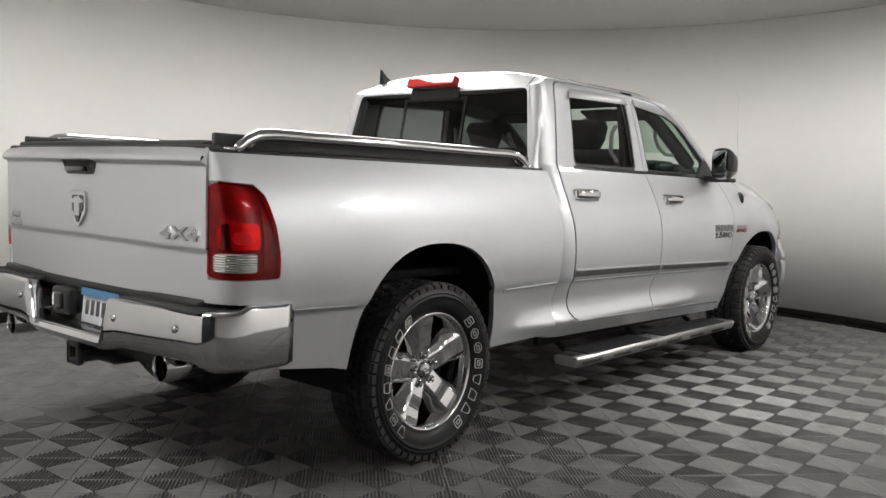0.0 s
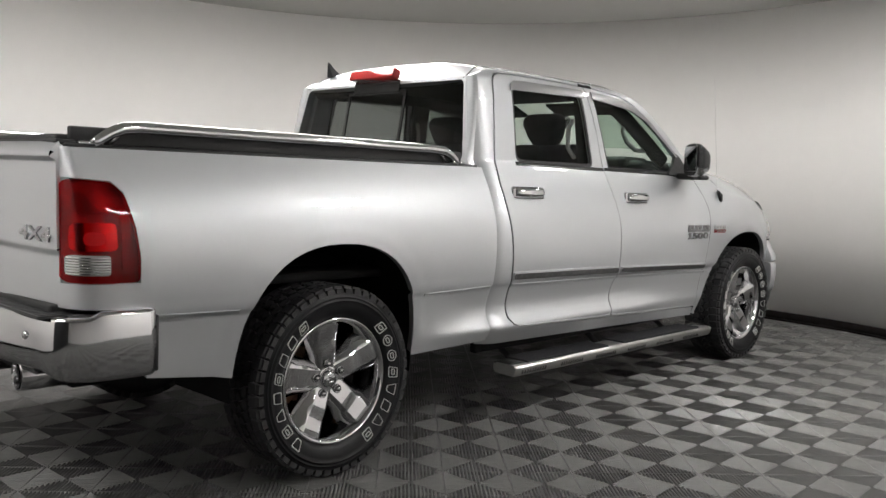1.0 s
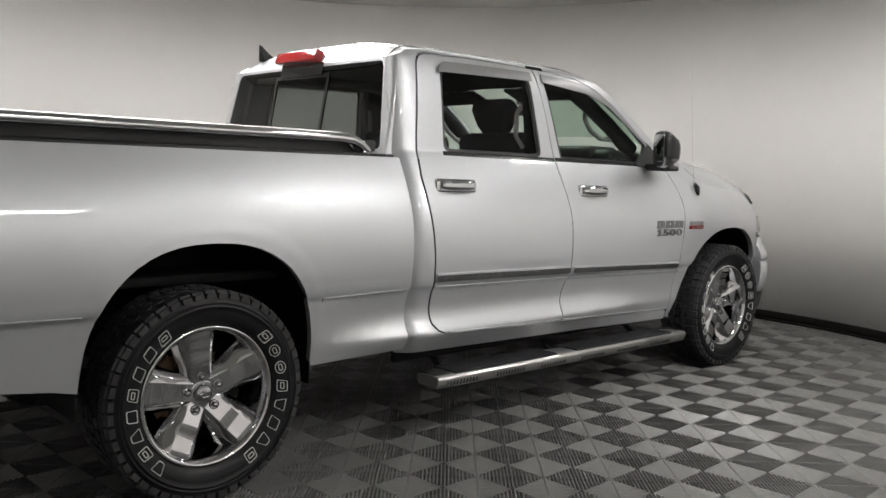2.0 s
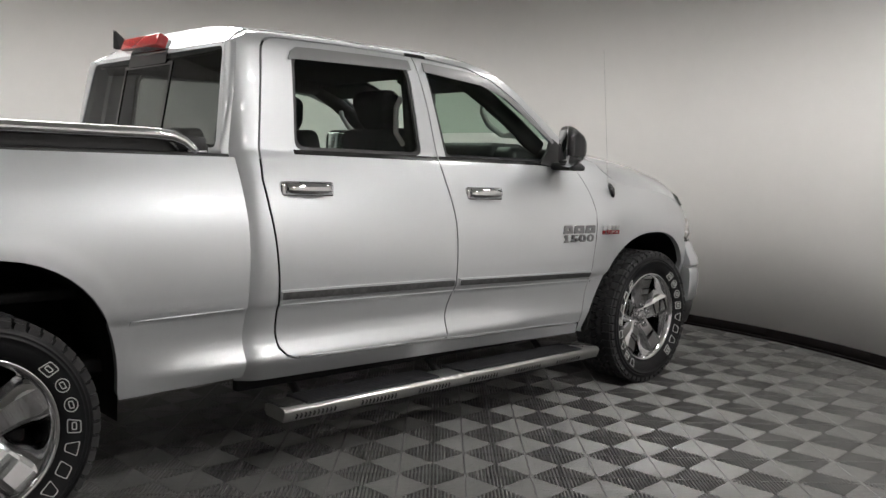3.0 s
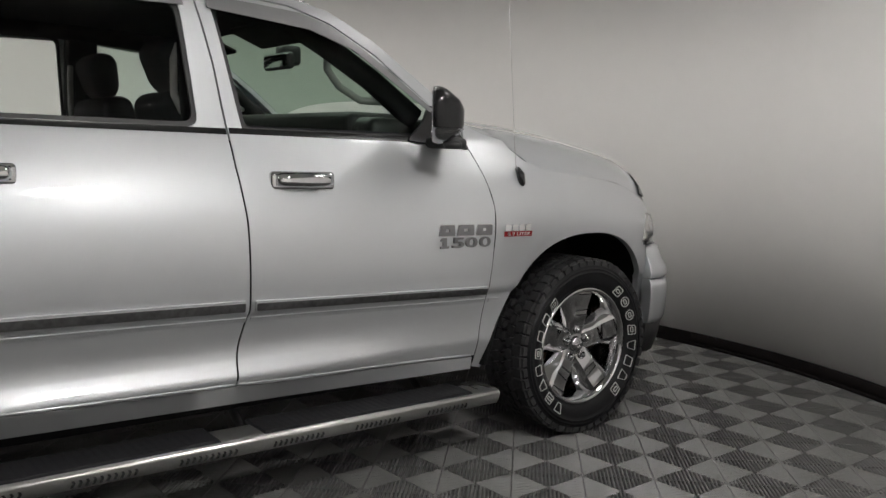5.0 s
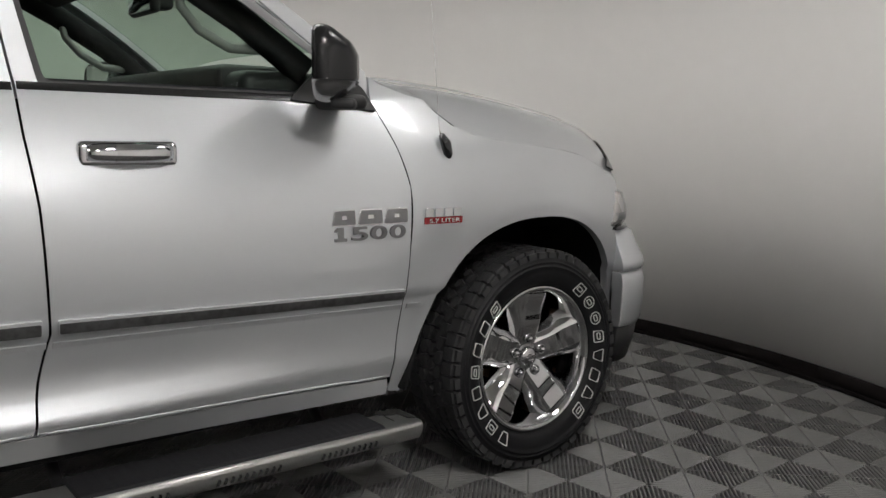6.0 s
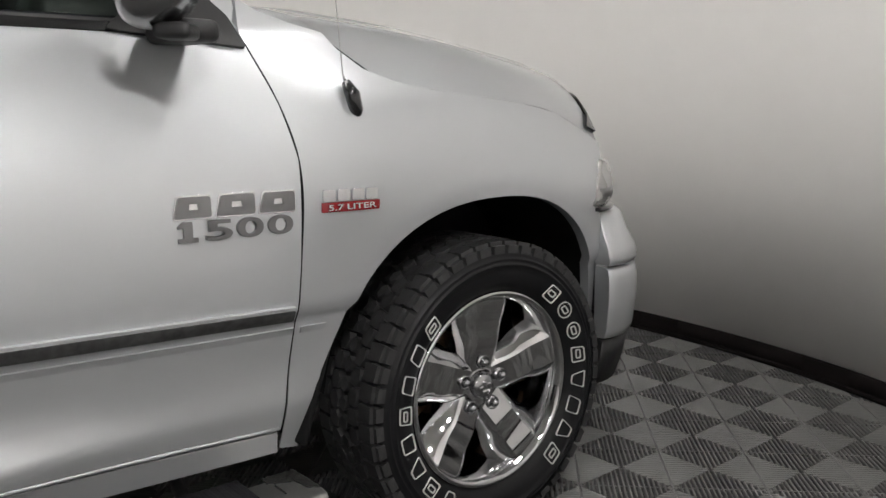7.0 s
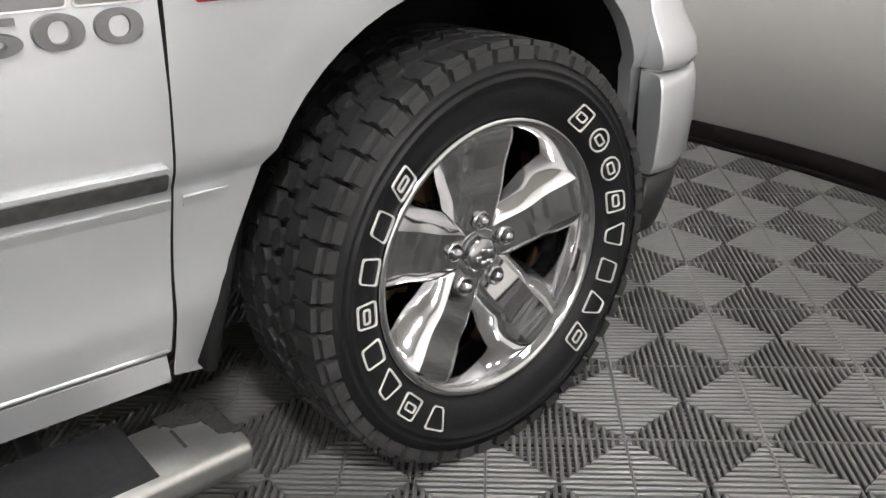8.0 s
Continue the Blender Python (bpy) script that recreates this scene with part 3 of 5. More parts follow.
for doors, xc, zc in ((rear_doors, 1.272, 1.177), (front_doors, 2.343, 1.163)):
    for sign, ob in zip((-1, 1), doors):
        w = half_width(xc, zc)
        bezel = block((0.262, 0.034, 0.070), (xc, sign * (w - 0.003), zc), 0.0165, 4)
        bezel = part("handle_bezel", bezel, CHROME, ob, "chrome handle surround")
        bm = bmesh.new()
        rows = []
        for k in range(13):
            t = k / 12
            x = xc - 0.112 + 0.224 * t
            out = 0.020 + 0.022 * math.sin(math.pi * t) ** 0.5
            hh = 0.020 + 0.005 * math.sin(math.pi * t) ** 0.5
            rows.append([bm.verts.new((x, sign * (w + o), zc + 0.006 + dz)) for o, dz in ((0.008, -hh), (out, -hh), (out + 0.007, -hh * 0.3), (out + 0.004, hh * 0.6), (out - 0.006, hh), (0.008, hh))])
        for a, b in zip(rows, rows[1:]):
            for j in range(6):
                bm.faces.new((a[j], a[(j + 1) % 6], b[(j + 1) % 6], b[j])).smooth = j != 5
        bm.faces.new(rows[0])
        bm.faces.new(rows[-1])
        part("door_handle", bm, CHROME, ob, "chrome pull handle")
        part("handle_split", block((0.004, 0.012, 0.040), (xc - 0.046, sign * (w + 0.037), zc + 0.004), 0.001, 1), BLACK, ob)

# -- tail lamps --
def lamp_patch(name, x0, x1, z0, z1, lift, deep, material, sign, parent, soft=0.012):
    net = flat_mesh([make_dense(rounded([(x0, z0), (x1, z0), (x1, z1), (x0, z1)], soft), 0.04)], (0.02, 0.05))
    return part(name, skin(name, net, on_side(sign, lift), Vector((-0.4, sign, 0)), deep), material, parent)


for sign in (-1, 1):
    face = Vector((-0.4, sign, 0))
    lamp = part("tail_lamp", skin("tail_lamp", flat_mesh([make_dense([(max(x, -1.056), z) for x, z in shrink(TAIL_LAMP, 0.007)], 0.05)], 0.02), on_side(sign, -0.028), face, 0.02), BOWL, TRUCK, "red tail lamp with a clear reversing lens")
    cover = part("red_cover", skin("red_cover", flat_mesh([make_dense(TAIL_LAMP, 0.05)], 0.02), on_side(sign, 0.006), face, 0.012), RED_LENS, lamp, "red lens")
    lamp_patch("reflector", -1.046, -0.915, 0.955, 1.050, -0.020, 0.006, BRIGHT, sign, lamp, 0.02)
    lamp_patch("reflector", -1.020, -0.960, 0.975, 1.020, -0.008, 0.012, WHITE, sign, lamp, 0.02)
    lamp_patch("reflector", -1.040, -0.930, 1.085, 1.155, -0.020, 0.006, BADGE_GREY, sign, lamp, 0.02)
    lamp_patch("reflector", -0.900, -0.872, 0.890, 1.100, -0.020, 0.006, BADGE_GREY, sign, lamp, 0.01)
    lamp_patch("reversing_lens", -1.058, -0.950, 0.876, 0.944, 0.011, 0.004, LAMP_CLEAR, sign, lamp)
    for i in range(7):
        z = 0.880 + i * 0.009
        lamp_patch("lens_rib", -1.057, -0.954, z, z + 0.0035, 0.0145, 0.003, BRIGHT, sign, lamp, 0.001)
    cover.visible_shadow = False


# -- tailgate --
def gate_shape(lift=0.0):
    def shape(y, z):
        lip = 0.024 * smooth01((z - 1.252) / 0.016) - 17.0 * max(0.0, z - 1.268) ** 2
        crease = 0.010 * smooth01((z - 0.94 + 0.012 * abs(y)) / 0.03)
        return (-1.058 - 0.045 * (1 - (y / 0.84) ** 2) - lip - crease + 0.03 * max(0, 0.90 - z) - lift, y, z)
    return shape


BACK = Vector((-1, 0, 0.02))
gate = part("tailgate", skin("tailgate", flat_mesh([make_dense(rounded([(-0.815, 0.765), (0.815, 0.765), (0.815, 1.318), (-0.815, 1.318)], 0.02), 0.06)], (0.08, 0.008)), gate_shape(), BACK, 0.05), PAINT, TRUCK, "silver tailgate with a spoiler lip")
part("gate_top", block((0.07, 1.60, 0.020), (-1.030, 0, 1.316), 0.008, 3), BLACK, gate)
for s in (-1, 1):
    part("corner_cap", block((0.055, 0.034, 0.11), (-1.032, s * 0.787, 1.252), 0.008, 2), PAINT, TRUCK)
# black block behind the gate, put there as the shade in its edge gaps
part("gate_gap", block((0.05, 1.62, 0.52), (-1.00, 0, 1.03), 0.01), DEEP, gate)
part("handle_recess", skin("handle_recess", flat_mesh([rounded([(-0.115, 1.205), (0.115, 1.205), (0.135, 1.262), (-0.135, 1.262)], 0.02)], 0.1), gate_shape(0.006), BACK, 0.01), BLACK, gate, "black tailgate handle recess")
part("gate_handle", block((0.03, 0.16, 0.022), (-1.128, 0, 1.226), 0.008, 3), GLOSS_BLACK, gate)
SHIELD = rounded([(-0.062, 1.135), (0.062, 1.135), (0.062, 1.05), (0.0, 0.985), (-0.062, 1.05)], 0.015)
shield = part("gate_emblem", skin("gate_emblem", flat_mesh([make_dense(SHIELD, 0.03)], 0.03), gate_shape(0.012), BACK, 0.014), CHROME, gate, "chrome shield emblem")
part("emblem_field", skin("emblem_field", flat_mesh([shrink(SHIELD, -0.016)], 0.03), gate_shape(0.014), BACK, 0.002), GLOSS_BLACK, shield)
part("emblem_relief", block((0.016, 0.046, 0.085), (-1.124, 0, 1.072), 0.008, 3), CHROME, shield)
part("emblem_horn", block((0.012, 0.094, 0.022), (-1.124, 0, 1.095), 0.006, 3), CHROME, shield)
me = letters("4X4", 0.052, 0.010, 0.22)
x4 = part("gate_lettering", me, DARK_CHROME, gate, "chrome raised characters")
x4.matrix_basis = pose(-1.088, -0.565, 0.978, 0, 0, -90 + 4.5)
for w, h, y, z in ((0.13, 0.040, 0.680, 0.975), (0.10, 0.030, 0.680, 1.012)):
    part("side_badge", block((0.012, w, h), (-1.082, y, z), 0.004), DARK_CHROME, gate, "chrome badge")

# -- rear bumper --
BUMP_PLAN = [(-0.798, -0.968), (-0.92, -0.966), (-1.03, -0.945), (-1.105, -0.885), (-1.14, -0.78), (-1.165, -0.60), (-1.178, -0.45), (-1.183, -0.30), (-1.186, -0.15), (-1.187, 0.0)]
BUMP_PLAN += [(x, -y) for x, y in BUMP_PLAN[-2::-1]]


def sweep(plan, rows_at, smooth=True):
    """A body swept along a plan line; rows_at(point) gives (outward, z) pairs."""
    bm, cols = bmesh.new(), []
    for i, (x, y) in enumerate(plan):
        a, b = plan[max(i - 1, 0)], plan[min(i + 1, len(plan) - 1)]
        d = Vector((b[0] - a[0], b[1] - a[1])).normalized()
        n = Vector((-d.y, d.x))
        if n.dot(Vector((x - 1.8, y))) < 0:
            n = -n
        cols.append([bm.verts.new((x + n.x * o, y + n.y * o, z)) for o, z in rows_at(x, y)])
    k = len(cols[0])
    for a, b in zip(cols, cols[1:]):
        for j in range(k):
            f = bm.faces.new((a[j], b[j], b[(j + 1) % k], a[(j + 1) % k]))
            f.smooth = smooth
    bm.faces.new(cols[0])
    bm.faces.new(cols[-1])
    return bm


def dense_plan(plan, n=6):
    fx, fy = curve_of([(i, p[0]) for i, p in enumerate(plan)]), curve_of([(i, p[1]) for i, p in enumerate(plan)])
    return [(fx(i / n), fy(i / n)) for i in range((len(plan) - 1) * n + 1)]


def bumper_rows(x, y):
    notch = smooth01((0.335 - abs(y)) / 0.035)
    top = 0.738 - 0.165 * notch + 0.020 * smooth01((x + 1.02) / 0.05)
    wide = smooth01((abs(y) - 0.80) / 0.12)
    low = 0.545 - 0.030 * wide + 0.0 * notch - 0.03 * (1 - wide) * smooth01((0.45 - abs(y)) / 0.2)
    return [(-0.05, top - 0.004), (-0.016, top), (-0.004, top - 0.005), (0.0, top - 0.016), (0.010, (top + low) / 2 + 0.01), (0.0, low + 0.03), (-0.008, low + 0.012), (-0.03, low), (-0.06, low + 0.01)]


def ribbed_pad(a0, a1, pitch, place, rib=0.0025):
    """A rubber pad with cross ribs, one closed skin: place(along, across, height)."""
    bm, rings = bmesh.new(), []
    n = int((a1 - a0 - 0.02) / pitch)
    line = [(a0, -0.008), (a0 + 0.006, 0.0)]
    for i in range(n):
        a = a0 + 0.014 + i * pitch
        line += [(a, 0.0), (a + 0.003, rib), (a + pitch * 0.5, rib), (a + pitch * 0.5 + 0.003, 0.0)]
    line += [(a1 - 0.006, 0.0), (a1, -0.008)]
    for a, h in line:
        rings.append([bm.verts.new(place(a, b, min(h, top))) for b, top in ((-1, -0.010), (-0.96, 0.0), (-0.85, 0.0), (-0.80, 1), (0.80, 1), (0.85, 0.0), (0.96, 0.0), (1, -0.010))])
    for r, q in zip(rings, rings[1:]):
        for k in range(7):
            bm.faces.new((r[k], r[k + 1], q[k + 1], q[k]))
    bm.faces.new(rings[0])
    bm.faces.new(rings[-1])
    return bm


bumper = part("rear_bumper", sweep(dense_plan(BUMP_PLAN), bumper_rows), CHROME, TRUCK, "chrome rear bumper with black step pads")
for sign in (-1, 1):
    part("step_pad", ribbed_pad(0.37, 0.87, 0.032, lambda a, b, h: (-1.085 + b * 0.065, sign * a, 0.744 + h)), BLACK, bumper, "black ribbed step pad")
    part("corner_pad", sweep([(x * 1.0 + 0.075, y * 0.925) for x, y in (dense_plan(BUMP_PLAN[1:5]) if sign < 0 else [(a, -b) for a, b in dense_plan(BUMP_PLAN[1:5])])], lambda x, y: [(-0.05, 0.725), (-0.05, 0.742), (0.05, 0.742), (0.05, 0.725)]), BLACK, bumper)
    part("bumper_trim", block((0.016, 0.04, 0.20), (-0.790, sign * 0.945, 0.632), 0.006, 2), BLACK, bumper)
    for y, z in ((0.405, 0.665), (0.765, 0.668)):
        dot = lathe([(0.001, -0.007), (0.013, -0.006), (0.015, 0.0), (0.015, 0.012)], 20)
        xx = -1.186 if y < 0.5 else -1.150
        ob = part("parking_sensor", dot, BRIGHT, bumper, "round parking sensor")
        ob.matrix_basis = pose(xx, sign * y, z, 0, 0, -90)
bm = bmesh.new()
block((0.02, 0.66, 0.20), (-1.075, 0, 0.66), 0.004, bm=bm)
block((0.10, 0.64, 0.012), (-1.125, 0, 0.572), 0.003, bm=bm)
part("bumper_recess", bm, DARK_CHROME, bumper, "grey shelf behind the bumper notch")
part("filler_panel", block((0.14, 1.62, 0.05), (-1.02, 0, 0.745), 0.01), BLACK, bumper)
bm = bmesh.new()
block((0.05, 0.150, 0.120), (-1.100, 0.175, 0.662), 0.02, 3, bm=bm)
socket = part("trailer_socket", bm, BLACK, bumper, "black trailer wiring socket")
part("socket_cover", block((0.03, 0.085, 0.075), (-1.125, 0.175, 0.662), 0.012, 3), GLOSS_BLACK, socket)
plate = part("number_plate", block((0.004, 0.305, 0.152), (-1.093, -0.130, 0.665), 0.0015, 1, Matrix.Rotation(radians(6), 4, "Y")), PLATE_WHITE, bumper, "white and blue number plate")
part("plate_band", block((0.002, 0.295, 0.032), (-1.101, -0.130, 0.719), 0, 1, Matrix.Rotation(radians(6), 4, "Y")), PLATE_BLUE, plate)
for i in range(6):
    part("plate_bar", block((0.002, 0.026, 0.062), (-1.0965, -0.020 - i * 0.044, 0.655), 0, 1, Matrix.Rotation(radians(6), 4, "Y")), GLOSS_BLACK, plate)
part("plate_frame", block((0.006, 0.20, 0.014), (-1.092, -0.130, 0.593), 0.002, 1), BLACK, plate)
part("plate_lamp", block((0.02, 0.05, 0.02), (-1.09, -0.33, 0.70), 0.005), BLACK, bumper)
bm = bmesh.new()
block((0.30, 0.075, 0.014), (-1.00, 0.0, 0.497), 0.002, bm=bm)
block((0.30, 0.075, 0.014), (-1.00, 0.0, 0.433), 0.002, bm=bm)
block((0.30, 0.012, 0.064), (-1.00, 0.034, 0.465), 0.002, bm=bm)
block((0.30, 0.012, 0.064), (-1.00, -0.034, 0.465), 0.002, bm=bm)
block((0.03, 0.10, 0.10), (-1.14, 0.0, 0.465), 0.008, bm=bm)
block((0.09, 0.85, 0.09), (-0.98, 0.0, 0.50), 0.01, bm=bm)
block((0.16, 0.24, 0.012), (-1.03, -0.14, 0.455), 0.004, 2, bm=bm)
bmesh.ops.delete(bm, geom=[f for f in bm.faces if f.calc_center_median().x < -1.154 and abs(f.calc_center_median().y) < 0.02], context="FACES")
part("tow_receiver", bm, BLACK, TRUCK, "black square tow hitch receiver")
for sign in (-1, 1):
    bm = lathe([(0.050, 0.0), (0.055, 0.004), (0.056, 0.16), (0.051, 0.16), (0.047, 0.006), (0.050, 0.0)], 40)
    tip = part("exhaust_tip", bm, CHROME, TRUCK, "chrome exhaust tip")
    tip.matrix_basis = pose(-1.135, sign * 0.64, 0.505, 0, -3, -90)
    part("exhaust_pipe", tube([(-0.98, sign * 0.64, 0.515), (-0.75, sign * 0.60, 0.50), (-0.4, sign * 0.5, 0.52)], 0.040), RUST, TRUCK)

# -- bed cover and chrome rails --
bm = block((1.96, 1.50, 0.038), (-0.065, 0, 1.326), 0.014, 3)
cover = part("bed_cover", bm, VINYL, TRUCK, "black vinyl folding bed cover")
for x in (-0.42, 0.25):
    part("cover_seam", block((0.025, 1.44, 0.006), (x, 0, 1.346), 0.002, 1), VINYL, cover)
for sign in (-1, 1):
    part("rail_cap", block((2.005, 0.075, 0.022), (-0.04, sign * 0.782, 1.302), 0.008, 2), BLACK, TRUCK, "black bed rail cap")
    part("cover_side", block((1.90, 0.022, 0.062), (-0.06, sign * 0.765, 1.342), 0.008, 2), VINYL, cover)
    path = [(-0.945, 1.312), (-0.928, 1.325), (-0.885, 1.353), (-0.842, 1.372), (-0.785, 1.379), (0.0, 1.378), (0.66, 1.376), (0.735, 1.371), (0.780, 1.354), (0.812, 1.330), (0.825, 1.312)]
    rail = part("chrome_rail", tube([(x, sign * 0.805, z) for x, z in path], [0.018, 0.019, 0.020] + [0.023] * 5 + [0.020, 0.019, 0.018], 16), CHROME, TRUCK, "polished tubular bed rail")
    for x in (-0.952, 0.830):
        part("rail_foot", block((0.085, 0.045, 0.014), (x, sign * 0.795, 1.316), 0.006, 2), CHROME, rail)
    for x0, x1 in ((-0.880, -0.815), (0.760, 0.700)):
        part("rail_brace", tube([(x0, sign * 0.795, 1.320), ((x0 + x1) / 2, sign * 0.795, 1.352), (x1, sign * 0.795, 1.378)], 0.009, 10), CHROME, rail)


# -- cab back, rear glass, roof, windscreen, hood --
def back_shape(lift=0.0):
    return lambda y, z: (0.945 + (z - 1.3) * 0.195 - 0.012 * (1 - (y / 0.75) ** 2) - lift + 0.05 * max(0, abs(y) - 0.66), y, z)


rear_glass = rounded([(-0.722, 1.335), (0.722, 1.335), (0.648, 1.752), (-0.648, 1.752)], 0.03)
back_outline = [(-0.765, 0.46), (0.765, 0.46), (0.795, 1.28), (0.752, 1.335), (0.655, 1.768), (-0.655, 1.768), (-0.752, 1.335), (-0.795, 1.28)]
cab_back = part("cab_back", skin("cab_back", flat_mesh([make_dense(back_outline), rear_glass], 0.1), back_shape(), BACK, 0.03), PAINT, TRUCK)
for sign in (-1, 1):
    # rounded rear corner post between the cab's side and its back
    verts, faces, n = [], [], 7
    zs = [0.46 + (1.768 - 0.46) * i / 24 for i in range(25)]
    for z in zs:
        a = Vector(back_shape()(0.0, z))
        edge = (0.765 + (z - 0.46) * 0.0366) if z < 1.28 else (0.795 - (z - 1.28) * 0.78 if z < 1.335 else 0.752 - (z - 1.335) * 0.214)
        ex = 0.982 + max(0.0, z - 1.3) * 0.132
        p0, p2 = Vector(back_shape()(edge, z)), Vector((ex, cab_width(ex, z), z))
        p1 = Vector((ex - 0.028, cab_width(ex, z) - 0.006, z))
        for k in range(n):
            t = k / (n - 1)
            q = (1 - t) ** 2 * p0 + 2 * t * (1 - t) * p1 + t * t * p2
            verts.append((q.x, sign * q.y, q.z))
    faces = [(i * n + k, i * n + k + 1, (i + 1) * n + k + 1, (i + 1) * n + k) for i in range(len(zs) - 1) for k in range(n - 1)]
    part("corner_post", mesh_of("corner_post", verts, faces, True), PAINT, TRUCK)
pane_ob = part("rear_glass", skin("rear_glass", flat_mesh([shrink(rear_glass, 0.004)], 0.1), back_shape(-0.006), BACK, 0), GLASS_DARK, TRUCK, "dark tinted sliding rear window")
pane_ob.visible_shadow = False
for y in (-0.235, 0.235):
    part("slider_post", skin("slider_post", flat_mesh([[(y - 0.009, 1.345), (y + 0.009, 1.345), (y + 0.009, 1.715), (y - 0.009, 1.715)]], 0.1), back_shape(-0.002), BACK, 0.008), GLOSS_BLACK, pane_ob)
part("slider_rail", skin("slider_rail", flat_mesh([[(-0.235, 1.700), (0.235, 1.700), (0.235, 1.716), (-0.235, 1.716)]], 0.1), back_shape(-0.002), BACK, 0.008), GLOSS_BLACK, pane_ob)
part("glass_shade", skin("glass_shade", flat_mesh([[(-0.185, 1.710), (0.195, 1.710), (0.195, 1.775), (-0.185, 1.775)]], 0.1), back_shape(0.003), BACK, 0.006), GLOSS_BLACK, pane_ob)
brake = part("third_brake_lamp", block((0.050, 0.375, 0.058), (1.006, 0.012, 1.806), 0.008, 3, Matrix.Rotation(radians(20), 4, "Y")), LAMP_RED_PALE, TRUCK, "red and clear third brake lamp")
for y in (-0.115, 0.135):
    part("cargo_lens", block((0.052, 0.070, 0.040), (1.033, y, 1.8085), 0.008, 3, Matrix.Rotation(radians(28), 4, "Y")), LAMP_CLEAR, brake)


def top_z(x, y):
    edge = half_width(x, TOPLINE(x)) if x < 3.1 else 0.80
    return TOPLINE(x) + CROWN(x) * (1 - min(1.0, abs(y) / edge) ** 3.4)


def top_shape(lift=0.0):
    def shape(x, v):
        """v runs from -1 to 1 across the roof."""
        edge = half_width(x, TOPLINE(x))
        y = v * edge
        back = 0.10 * smooth01((1.14 - x) / 0.11) * (1 - 0.75 * abs(v) ** 4)
        return (x, y, TOPLINE(x) + CROWN(x) * (1 - abs(v) ** 3.4) + lift - back)
    return shape


UP = Vector((0, 0, 1))
part("roof", skin("roof", flat_mesh([make_dense([(1.046, -1), (2.47, -1), (2.505, -0.5), (2.515, 0), (2.505, 0.5), (2.47, 1), (1.046, 1), (1.036, 0.85), (1.03, 0), (1.036, -0.85)], 0.1)], (0.03, 0.08)), top_shape(), UP, 0.02), PAINT, TRUCK, "silver cab roof")
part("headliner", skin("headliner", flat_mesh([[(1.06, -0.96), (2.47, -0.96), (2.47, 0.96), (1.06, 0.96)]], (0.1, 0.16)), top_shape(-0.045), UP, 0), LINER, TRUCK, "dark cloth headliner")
screen = part("windscreen", skin("windscreen", flat_mesh([make_dense([(2.48, -0.93), (3.12, -0.93), (3.12, 0.93), (2.48, 0.93), (2.52, 0)], 0.2)], (0.06, 0.1)), top_shape(-0.004), UP, 0), GLASS, TRUCK, "green tinted windscreen")
screen.visible_shadow = False
for s in (-1, 1):
    part("screen_pillar", skin("screen_pillar", flat_mesh([make_dense([(2.465, s * 0.915), (3.14, s * 0.915), (3.14, s * 1.0), (2.465, s * 1.0)], 0.2)], (0.06, 0.1)), top_shape(0.001), UP, 0.03), PAINT, TRUCK)
    part("roof_ditch", tube([top_shape(-0.002)(x, s * 0.905) for x in [1.031 + 0.0078 * i for i in range(14)] + [1.15 + 0.05 * i for i in range(28)]], 0.0045, 8), BLACK, TRUCK)
fin = bmesh.new()
a = [fin.verts.new(p) for p in ((1.23, 0.535, 0), (1.10, 0.508, 0), (1.078, 0.535, 0), (1.10, 0.562, 0), (1.094, 0.535, 0.088), (1.080, 0.535, 0.090), (1.145, 0.535, 0.046))]
for f in ((0, 6, 1), (6, 4, 1), (4, 5, 1), (1, 5, 2), (0, 3, 6), (6, 3, 4), (4, 3, 5), (3, 2, 5)):
    fin.faces.new([a[i] for i in f])
ob = part("roof_antenna", fin, DEEP, TRUCK, "black shark fin roof antenna")
ob.location = (0, 0, top_z(1.12, 0.535) - 0.012)

HOODLINE = curve_of([(3.10, 1.412), (3.3, 1.413), (3.6, 1.393), (3.9, 1.363), (4.15, 1.319), (4.32, 1.283), (4.40, 1.257), (4.44, 1.222), (4.48, 1.12)])
SEAM = curve_of([(y, x) for x, y in ((1.340, 3.15), (1.338, 3.345), (1.305, 3.39), (1.262, 3.435), (1.232, 3.505), (1.212, 3.625), (1.194, 3.80), (1.178, 3.95), (1.152, 4.10), (1.107, 4.21), (1.01, 4.40), (0.95, 4.50))])


def hood_shape(lift=0.0):
    def shape(x, v):
        edge = half_width(x, min(1.34, SEAM(x))) - 0.004 if x < 4.30 else half_width(4.30, SEAM(4.30)) - 0.004 - 0.75 * (x - 4.30)
        z0, z1 = SEAM(x), HOODLINE(x) + 0.018
        t = abs(v)
        bulge = 0.014 * (smooth01((0.62 - t) / 0.12))
        return (x + 0.10 * (1 - t * t) * smooth01((x - 3.9) / 0.5), v * edge, z0 + (z1 - z0) * (1 - t ** 5.0) + bulge * smooth01((x - 3.2) / 0.3) + lift)
    return shape


hood = part("hood", skin("hood", flat_mesh([make_dense([(3.15, -1), (4.42, -1), (4.42, 1), (3.15, 1)], 0.1)], (0.05, 0.05)), hood_shape(), UP, 0.02), PAINT, TRUCK, "silver sculpted hood")
guard = [(4.25, -1.0), (4.31, -0.99), (4.39, -0.965), (4.44, -0.93), (4.462, -0.85), (4.468, 0.0), (4.462, 0.85), (4.44, 0.93), (4.39, 0.965), (4.31, 0.99), (4.25, 1.0), (4.29, 0.955), (4.34, 0.90), (4.39, 0.82), (4.425, 0.70), (4.440, 0.0), (4.425, -0.70), (4.39, -0.82), (4.34, -0.90), (4.29, -0.955)]
